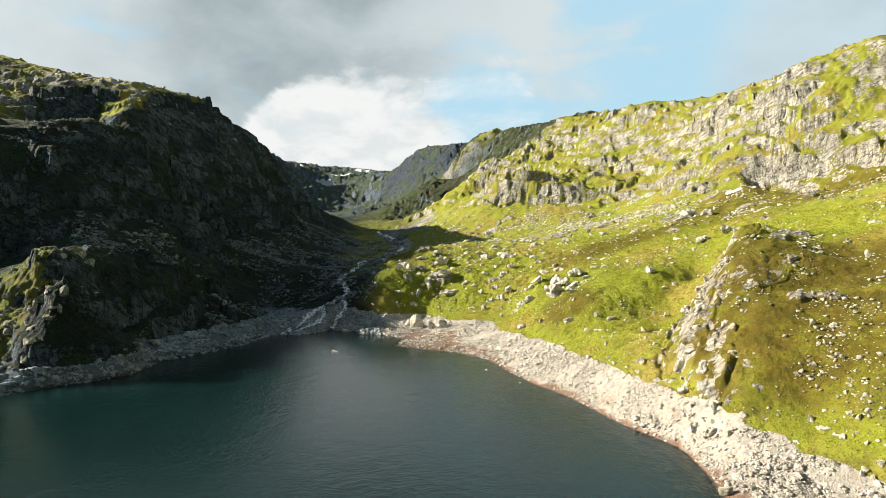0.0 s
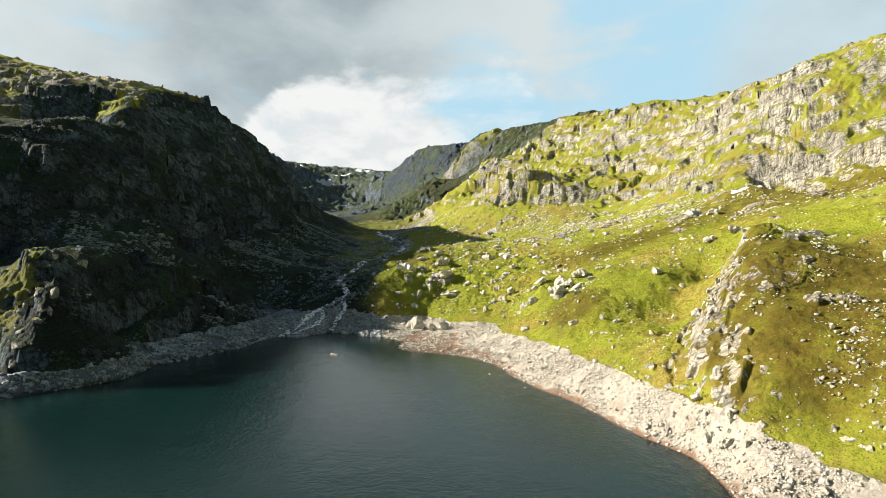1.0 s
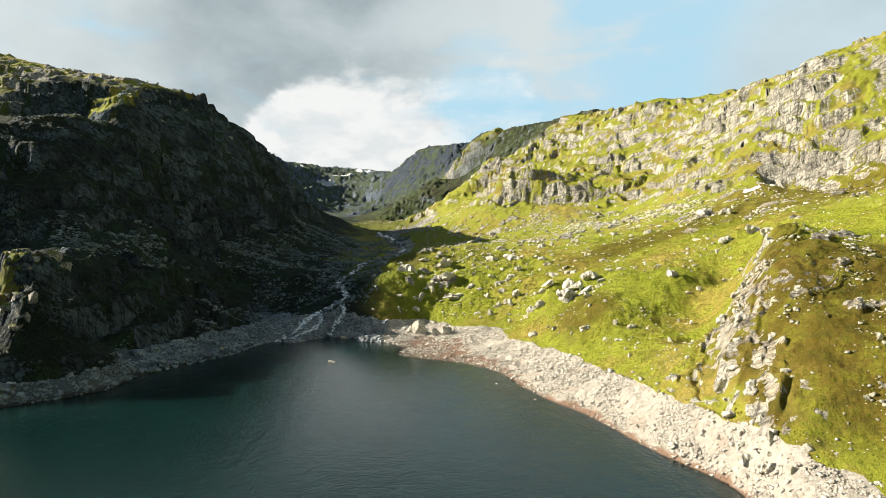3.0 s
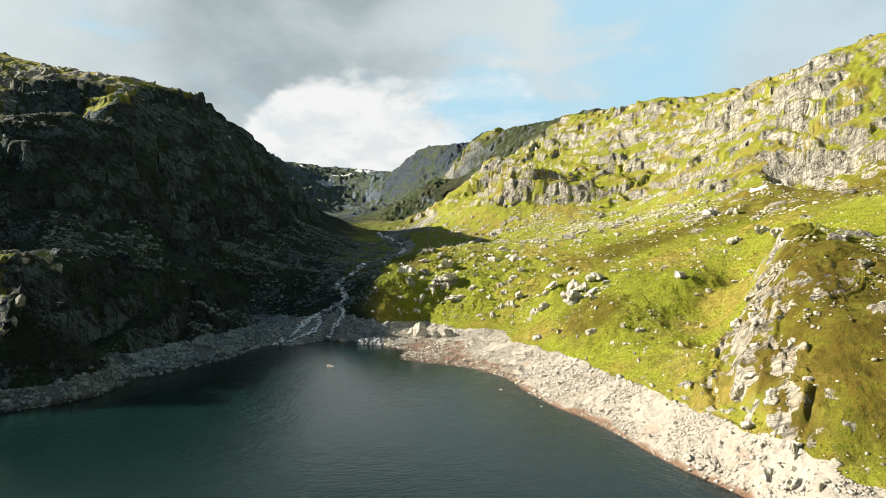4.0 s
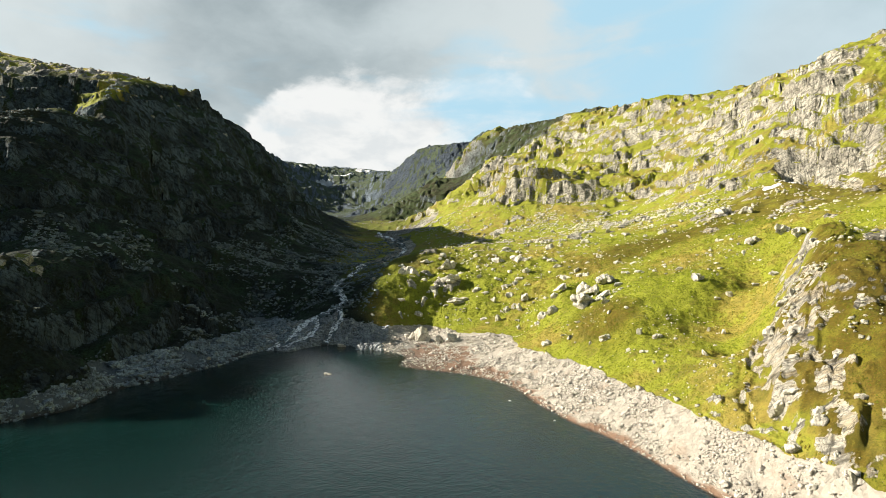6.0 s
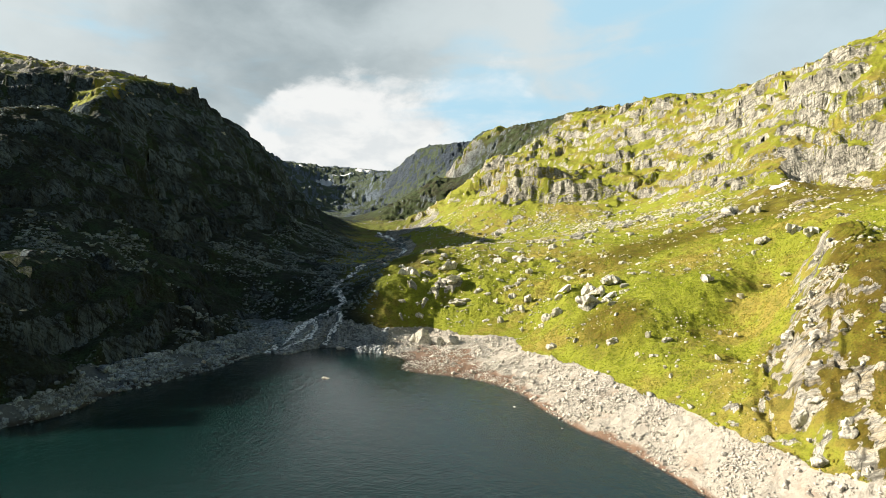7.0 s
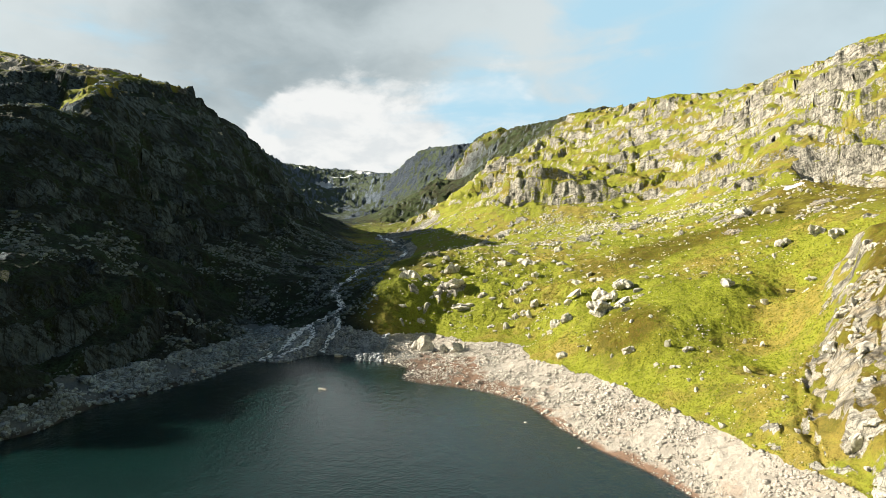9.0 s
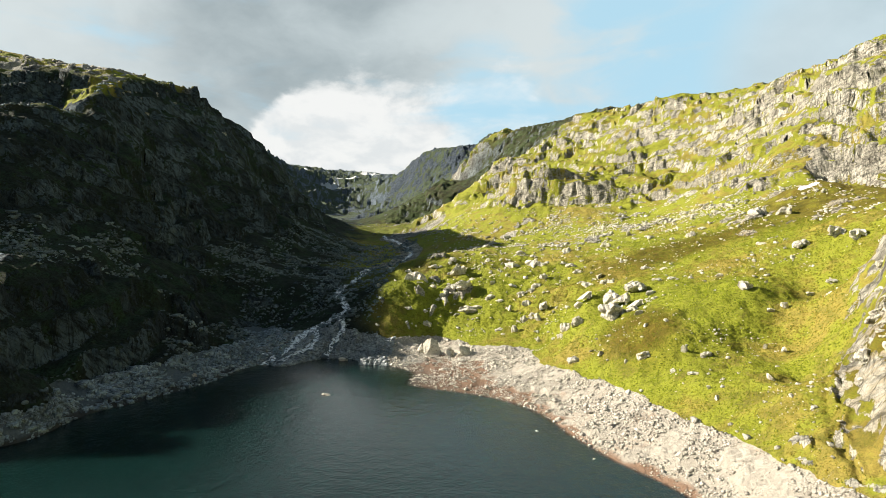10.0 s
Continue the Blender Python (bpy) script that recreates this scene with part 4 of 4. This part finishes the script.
large = [s for s in HUMMOCK_ROCKS + MEADOW_ROCKS + SLOPE_ROCKS if s[2] <= 3.2 * s[3] and s[2] > 4]
small = [s for s in HUMMOCK_ROCKS + MEADOW_ROCKS + SLOPE_ROCKS if s[2] <= 3.2 * s[3] and s[2] <= 4]
corner_rocks = [rock_mesh("boulder", 800 + k, 4, boulder_mat, 20) for k in range(4)]
put_rocks(CORNER_ROCKS, corner_rocks, "boulder", "massive bleached boulder at the corner of the delta", "boulder", "boulders on the shore", 0.30)
put_rocks(flat, slabs, "rock_slab", "flat pale granite slab lying in hillside turf", "rock", "rocks on the hillside", 0.42, 8)
put_rocks(CROWN_ROCKS, big_rocks, "rock_outcrop", "broad pale bedrock outcrop crowning the grassy hummock", "rock", "rocks on the hillside", 0.27, 8, 1.0)
put_rocks(large, big_rocks, "boulder", "large pale weathered granite boulder bedded in hillside turf", "boulder", "rocks on the hillside", 0.36)
put_rocks(small, mid_rocks, "boulder", "small pale granite boulder on sunlit hillside turf", "boulder", "rocks on the hillside", 0.38)
put_rocks([s for s in KNOLL_ROCKS if s[2] > 2.5], big_rocks, "rock_outcrop", "cracked pale bedrock breaking through the grassy knoll", "rock", "bedrock of the knoll", 0.84, 20, 0.7)
put_rocks([s for s in KNOLL_ROCKS if s[2] <= 2.5] + KNOLL_STONES, knoll_rocks, "boulder", "pale lichened stone lying on the grassy knoll", "boulder", "stones on the knoll", 0.34)
put_rocks(KNOLL_PLATES, big_rocks, "rock_outcrop", "tan bedrock plate breaking through the grassy knoll", "rock", "bedrock of the knoll", 0.70, 20, 0.9)
put_rocks(KNOLL_LOOSE, knoll_rocks, "boulder", "pale lichened stone lying on the grassy knoll", "boulder", "stones on the knoll", 0.36)
rib_rnd = random.Random(47)
rib_spots = []
for (ax, ay), (bx, by) in zip(RIB, RIB[1:]):
    for _ in range(6):
        k, w = rib_rnd.random(), rib_rnd.uniform(1.6, 4.8)
        rib_spots.append((ax + (bx - ax) * k + rib_rnd.uniform(-3.5, 4.5), ay + (by - ay) * k + rib_rnd.uniform(-2, 2), w, w * rib_rnd.uniform(0.4, 0.9)))
put_rocks(rib_spots, big_rocks, "rock_outcrop", "pale jointed bedrock along the edge of the knoll", "rock", "bedrock of the knoll", 0.55, 20, 0.8)
mossy_rocks = [rock_mesh("rock_outcrop", 600 + k, 4, mossy_mat, 22) for k in range(5)]
put_rocks(OUTCROP_ROCKS, mossy_rocks, "rock_outcrop", "sunlit mossy bedrock crag above the shadowed lakeshore", "rock", "crag above the west shore", 0.66, 18)
nose_rnd = random.Random(43)
put_rocks([(nose_rnd.gauss(-152, 10), nose_rnd.gauss(200, 13), w, w * nose_rnd.uniform(0.35, 0.7)) for w in [nose_rnd.uniform(1.5, 5.5) for _ in range(60)]], mossy_rocks, "rock_outcrop",
          "mossy grey block jutting from the crag above the shore", "rock", "crag above the west shore", 0.62, 22)
put_rocks(SHALLOW_ROCKS, pale_rocks, "shore_boulder", "pale stone standing in shallow water at the shore", "boulder", "stones in the lake", 0.35)


def scatter(count, seed, box, keep):
    """Random plan points in a box (x0, x1, y0, y1) where keep(x, y, fields) is met; with their heights."""
    rs = np.random.RandomState(seed)
    x, y = rs.uniform(box[0], box[1], count), rs.uniform(box[2], box[3], count)
    fields = land(x, y)
    k = keep(x, y, fields, rs)
    return x[k], y[k], fields[0][k], rs


def rubble(name, x, y, z, size, rs, mat, label, category, sides=1):
    """Many loose stones joined in one mesh, each a crushed angular block."""
    bm = bmesh.new()
    bmesh.ops.create_cube(bm, size=0.72)
    bmesh.ops.triangulate(bm, faces=bm.faces)
    base = np.array([v.co[:] for v in bm.verts])
    tris = np.array([[v.index for v in f.verts] for f in bm.faces])
    bm.free()
    n = len(x)
    jit = 1 + rs.uniform(-0.42, 0.36, (n, len(base), 1))
    form = np.stack([rs.uniform(0.8, 1.4, n), rs.uniform(0.6, 1.1, n), rs.uniform(0.35, 0.8, n)], -1) * size[:, None]
    v = base[None] * jit * form[:, None]
    a = rs.uniform(0, 6.283, n)
    tip = rs.uniform(-0.5, 0.5, n)
    c, s, ct, st = np.cos(a)[:, None], np.sin(a)[:, None], np.cos(tip)[:, None], np.sin(tip)[:, None]
    vy, vz = v[..., 1] * ct - v[..., 2] * st, v[..., 1] * st + v[..., 2] * ct
    vx, vy = v[..., 0] * c - vy * s, v[..., 0] * s + vy * c
    co = np.stack([vx + x[:, None], vy + y[:, None], vz + (z + size * 0.16)[:, None]], -1).reshape(-1, 3)
    faces = (tris[None] + (np.arange(n) * len(base))[:, None, None]).reshape(-1, 3)
    me = bpy.data.meshes.new(name)
    me.vertices.add(len(co))
    me.vertices.foreach_set("co", co.astype(np.float32).ravel())
    me.loops.add(faces.size)
    me.loops.foreach_set("vertex_index", faces.astype(np.int32).ravel())
    me.polygons.add(len(faces))
    me.polygons.foreach_set("loop_start", np.arange(0, faces.size, 3, dtype=np.int32))
    me.update(calc_edges=True)
    me.materials.append(mat)
    return tagged(new(name, me), label, category, kind="stuff")


def sizes(rs, n, low, mid, top):
    return np.clip(mid * np.exp(rs.normal(0, 0.55, n)), low, top)


on_band = lambda x, y, f, rs: (f[2] > 0.5) & (f[0] > -0.25) & ((f[3] < 0.5) | (rs.rand(len(x)) < 0.4)) & (rs.rand(len(x)) < 0.42 + 1.3 * perlin(x / 11, y / 11, 77) + 1.0 * perlin(x / 3.5, y / 3.5, 76))
x, y, z, rs = scatter(340000, 21, (-36, 80, 85, 330), on_band)
rubble("shore_rubble", x[:34000], y[:34000], z[:34000], sizes(rs, len(x), 0.15, 0.29, 2.0)[:34000], rs, rubble_mat, "bleached angular stones strewn over the sunlit drawdown band", "rubble")
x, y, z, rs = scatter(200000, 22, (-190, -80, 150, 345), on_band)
rubble("shore_rubble", x[:16000], y[:16000], z[:16000], sizes(rs, len(x), 0.3, 0.75, 3.0)[:16000], rs, shade_grey_mat, "grey broken stones along the shadowed lakeshore", "rubble")
x, y, z, rs = scatter(60000, 23, (-92, -32, 270, 358), lambda x, y, f, rs: (f[2] > 0.5) & (f[0] > -0.15) & np.all([np.abs(line_gap(c, x, y)) > g for c, g in zip([STREAM] + BRAIDS, (3.0, 1.9, 1.9, 1.9))], axis=0))
rubble("delta_rubble", x[:9000], y[:9000], z[:9000], sizes(rs, len(x), 0.25, 0.6, 2.4)[:9000], rs, delta_mat, "grey river stones on the delta at the head of the lake", "rubble")

x, y, z, rs = scatter(6000, 31, (-20, 80, 88, 320), lambda x, y, f, rs: (f[2] > 0.5) & (f[0] > 0.2))
put_rocks([(float(a), float(c), float(s), float(s * 0.45)) for a, c, s in zip(x[:130], y[:130], sizes(rs, 130, 0.8, 1.2, 2.6))], pale_rocks, "shore_boulder",
          "bleached angular boulder on the sunlit drawdown band", "boulder", "boulders on the shore", 0.32)
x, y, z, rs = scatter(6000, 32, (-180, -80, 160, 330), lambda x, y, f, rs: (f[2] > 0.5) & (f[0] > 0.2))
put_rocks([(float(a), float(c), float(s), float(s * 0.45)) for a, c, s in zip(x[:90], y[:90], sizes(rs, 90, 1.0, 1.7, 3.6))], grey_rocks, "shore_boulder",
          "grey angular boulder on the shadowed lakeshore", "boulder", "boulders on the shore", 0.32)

# talus below the west crags
x, y, z, rs = scatter(110000, 24, (-260, -40, 190, 640), lambda x, y, f, rs: (f[2] < 0.3) & (f[4] < 0.8) & (f[0] > 6) & ((x > -138) | (y > 255)) & (rs.rand(len(x)) < 0.40 + 1.4 * perlin(x / 22, y / 22, 78) + 0.8 * perlin(x / 7, y / 7, 88)))
rubble("talus", x[:15000], y[:15000], z[:15000], sizes(rs, len(x), 0.4, 0.8, 4.0)[:15000], rs, shade_dark_mat, "dark grey boulders and scree below the dark crags", "scree")

# stones in the turf of the sunny side
turf = lambda x, y, f, rs: (f[2] < 0.2) & (f[4] < 0.5) & (f[0] > 6) & (rs.rand(len(x)) < 0.03 + 1.3 * np.clip(perlin(x / 26, y / 26, 79) + 0.7 * perlin(x / 8, y / 8, 80) - 0.12, 0, 1))
x, y, z, rs = scatter(150000, 25, (-20, 330, 90, 700), turf)
rubble("scattered_stones", x[:9000], y[:9000], z[:9000], sizes(rs, len(x), 0.25, 0.52, 2.4)[:9000] * np.clip(np.hypot(x, y)[:9000] / 300, 0.7, 1.6), rs, boulder_mat, "pale stones scattered through the sunlit turf", "stones")
x, y, z, rs = scatter(20000, 26, (78, 130, 92, 190), lambda x, y, f, rs: (f[0] > 9) & (rs.rand(len(x)) < 0.9 * np.clip(perlin(x / 12, y / 12, 81) - 0.05, 0, 1)))
rubble("scattered_stones", x[:900], y[:900], z[:900], sizes(rs, len(x), 0.25, 0.5, 1.3)[:900], rs, stone_mat, "pale stones scattered over the grassy knoll", "stones")

rs = np.random.RandomState(29)
centres = np.repeat(np.array(KNOLL_CLUSTERS), 30, axis=0)
x, y = (centres + rs.normal(0, (1.7, 2.6), centres.shape)).T
rubble("scattered_stones", x, y, land(x, y)[0], sizes(rs, len(x), 0.3, 0.5, 1.2), rs, stone_mat, "clustered pale stones on the grassy knoll", "stones")

x, y, z, rs = scatter(30000, 27, (-15, 260, 110, 560), turf)
put_rocks([(float(a), float(c), float(s), float(s * 0.5)) for a, c, s in zip(x[:150], y[:150], sizes(rs, 150, 1.0, 1.7, 4.0))], mid_rocks, "boulder",
          "pale granite boulder half sunk in hillside turf", "boulder", "rocks on the hillside", 0.44)

x, y, z, rs = scatter(4000, 33, (-45, 75, 295, 420), lambda x, y, f, rs: (f[2] < 0.2) & (f[0] > 9) & (np.hypot((x - 15) / 60, (y - 345) / 75) < 1.0) & (rs.rand(len(x)) < 0.25 + perlin(x / 10, y / 10, 84)))
put_rocks([(float(a), float(c), float(s), float(s * 0.5)) for a, c, s in zip(x[:70], y[:70], sizes(rs, 70, 1.2, 2.0, 4.5))], mid_rocks, "boulder",
          "pale granite boulder on the rocky hummock at the lake head", "boulder", "rocks on the hillside", 0.40)

x, y, z, rs = scatter(9000, 35, (-32, 100, 235, 430), lambda x, y, f, rs: (f[2] < 0.2) & (f[0] > 9) & (rs.rand(len(x)) < 0.15 + 1.3 * perlin(x / 14, y / 14, 86) + 0.7 * perlin(x / 5, y / 5, 87)) & (np.hypot((x - 28) / 70, (y - 330) / 95) < 1.0))
put_rocks([(float(a), float(c), float(s), float(s * rs.uniform(0.3, 0.75))) for a, c, s in zip(x[:120], y[:120], sizes(rs, 120, 1.6, 3.0, 7.0))], big_rocks, "rock_outcrop",
          "weathered pale bedrock breaking through the hummocky turf", "rock", "rocks on the hillside", 0.50, 16, 0.9)

x, y, z, rs = scatter(3000, 34, (-380, -200, 415, 560), lambda x, y, f, rs: (f[0] > 150) & (rs.rand(len(x)) < 0.3 + perlin(x / 18, y / 18, 85)))
put_rocks([(float(a), float(c), float(s), float(s * 0.5)) for a, c, s in zip(x[:70], y[:70], sizes(rs, 70, 1.4, 2.5, 6.0))], mossy_rocks, "boulder",
          "weathered grey boulder on the sunlit top of the mountain", "boulder", "rocks on the mountain top", 0.42)

# fans of pale scree below the east cliffs
FANS = [(150, 445, 26, 34), (172, 430, 20, 30), (245, 395, 24, 30), (120, 500, 22, 40), (215, 400, 18, 22), (95, 560, 18, 34), (70, 640, 18, 40)]
rs = np.random.RandomState(61)
fan = np.concatenate([np.stack([rs.normal(fx, wx_ * 0.5, 900), rs.normal(fy, wy_ * 0.5, 900)], -1) for fx, fy, wx_, wy_ in FANS])
fields = land(fan[:, 0], fan[:, 1])
k = (fields[4] < 0.7) & (rs.rand(len(fan)) < 0.55 + 1.2 * perlin(fan[:, 0] / 9, fan[:, 1] / 9, 62))
rubble("scree", fan[k, 0], fan[k, 1], fields[0][k], sizes(rs, int(k.sum()), 0.4, 0.85, 3.5), rs, boulder_mat, "pale angular scree fanning out below the sunlit cliffs", "scree")

# tussocks of grass on the near slopes
x, y, z, rs = scatter(220000, 28, (-40, 160, 92, 400), lambda x, y, f, rs: (f[2] < 0.3) & (f[1] < 0.35) & (f[0] > 5) & (rs.rand(len(x)) < (0.75 + 0.8 * perlin(x / 5, y / 5, 83)) * np.clip(1.7 - np.hypot(x, y) / 260, 0.25, 1)))
n = min(72000, len(x))
far_off = np.clip(np.hypot(x, y)[:n] / 200, 0.8, 1.7)
wide, tall = rs.uniform(0.16, 0.42, n) * far_off, rs.uniform(0.08, 0.30, n) * far_off
ang = rs.uniform(0, 6.283, n)[:, None] + np.arange(5) * 1.2566 + rs.uniform(-0.3, 0.3, (n, 5))
rad = wide[:, None] * rs.uniform(0.6, 1.2, (n, 5))
co = np.zeros((n, 6, 3))
co[:, :5, 0], co[:, :5, 1], co[:, :5, 2] = x[:n, None] + rad * np.cos(ang), y[:n, None] + rad * np.sin(ang), z[:n, None] - 0.12
co[:, 5, 0], co[:, 5, 1], co[:, 5, 2] = x[:n] + rs.uniform(-0.15, 0.15, n), y[:n] + rs.uniform(-0.15, 0.15, n), z[:n] + tall
faces = (np.array([[k, (k + 1) % 5, 5] for k in range(5)])[None] + (np.arange(n) * 6)[:, None, None]).reshape(-1, 3)
me = bpy.data.meshes.new("grass_tussocks")
me.vertices.add(n * 6)
me.vertices.foreach_set("co", co.astype(np.float32).ravel())
me.loops.add(faces.size)
me.loops.foreach_set("vertex_index", faces.astype(np.int32).ravel())
me.polygons.add(len(faces))
me.polygons.foreach_set("loop_start", np.arange(0, faces.size, 3, dtype=np.int32))
me.update(calc_edges=True)
me.attributes.new("dry", "FLOAT", "POINT").data.foreach_set("value", np.repeat(land(x[:n], y[:n])[6], 6).astype(np.float32))
me.materials.append(tussock_mat)
tagged(new("grass_tussocks", me), "tufted yellow-green mountain grass on the near slopes", "grass", kind="stuff")

# old snow in a hollow under the east cliffs
snow_mat, tree, b = material("old_snow")
b.inputs["Base Color"].default_value = (0.82, 0.84, 0.87, 1)
b.inputs["Roughness"].default_value = 0.6
bump(tree, b, noise_at(tree, place_of(tree), 0.8, 5, 0.6), 0.5, 0.4)
ang = np.linspace(0, 2 * np.pi, 33)[:-1]
rim = 1 + 0.25 * perlin(np.cos(ang) * 2 + 9, np.sin(ang) * 2, 4)
ring_x = [198 + 6 * k * rim * np.cos(ang) for k in (0.25, 0.5, 0.75, 1.0)]
ring_y = [374 + 2.6 * k * rim * np.sin(ang) for k in (0.25, 0.5, 0.75, 1.0)]
px_, py_ = np.concatenate(ring_x), np.concatenate(ring_y)
pz_ = land(px_, py_)[0] + np.repeat([0.5, 0.45, 0.3, -0.1], 32)
faces = [(r * 32 + k, (r + 1) * 32 + k, (r + 1) * 32 + (k + 1) % 32, r * 32 + (k + 1) % 32) for r in range(3) for k in range(32)]
me = bpy.data.meshes.new("snow_patch")
me.from_pydata(np.stack([px_, py_, pz_], -1).tolist(), [], [tuple(range(32))] + [f[::-1] for f in faces])
me.materials.append(snow_mat)
tagged(new("snow_patch", me), "small patch of old white snow below the cliffs", "snow", kind="stuff")

# the pool where the stream slackens
ang = np.linspace(0, 2 * np.pi, 41)[:-1]
rim = 1 + 0.3 * perlin(np.cos(ang) * 1.5 + 3, np.sin(ang) * 1.5, 14)
pool_z = float(land(np.array([-47.0]), np.array([515.0]))[0][0]) + 0.5
me = bpy.data.meshes.new("pool")
me.from_pydata([(-47 + 9 * r * math.cos(a), 518 + 24 * r * math.sin(a), pool_z) for a, r in zip(ang, rim)], [], [tuple(range(40))])
me.attributes.new("depth", "FLOAT", "POINT").data.foreach_set("value", np.full(40, 5.0, np.float32))
me.materials.append(water_mat)
tagged(new("water_pool", me), "small grey pool in the stream on the valley floor", "pool", kind="structure")
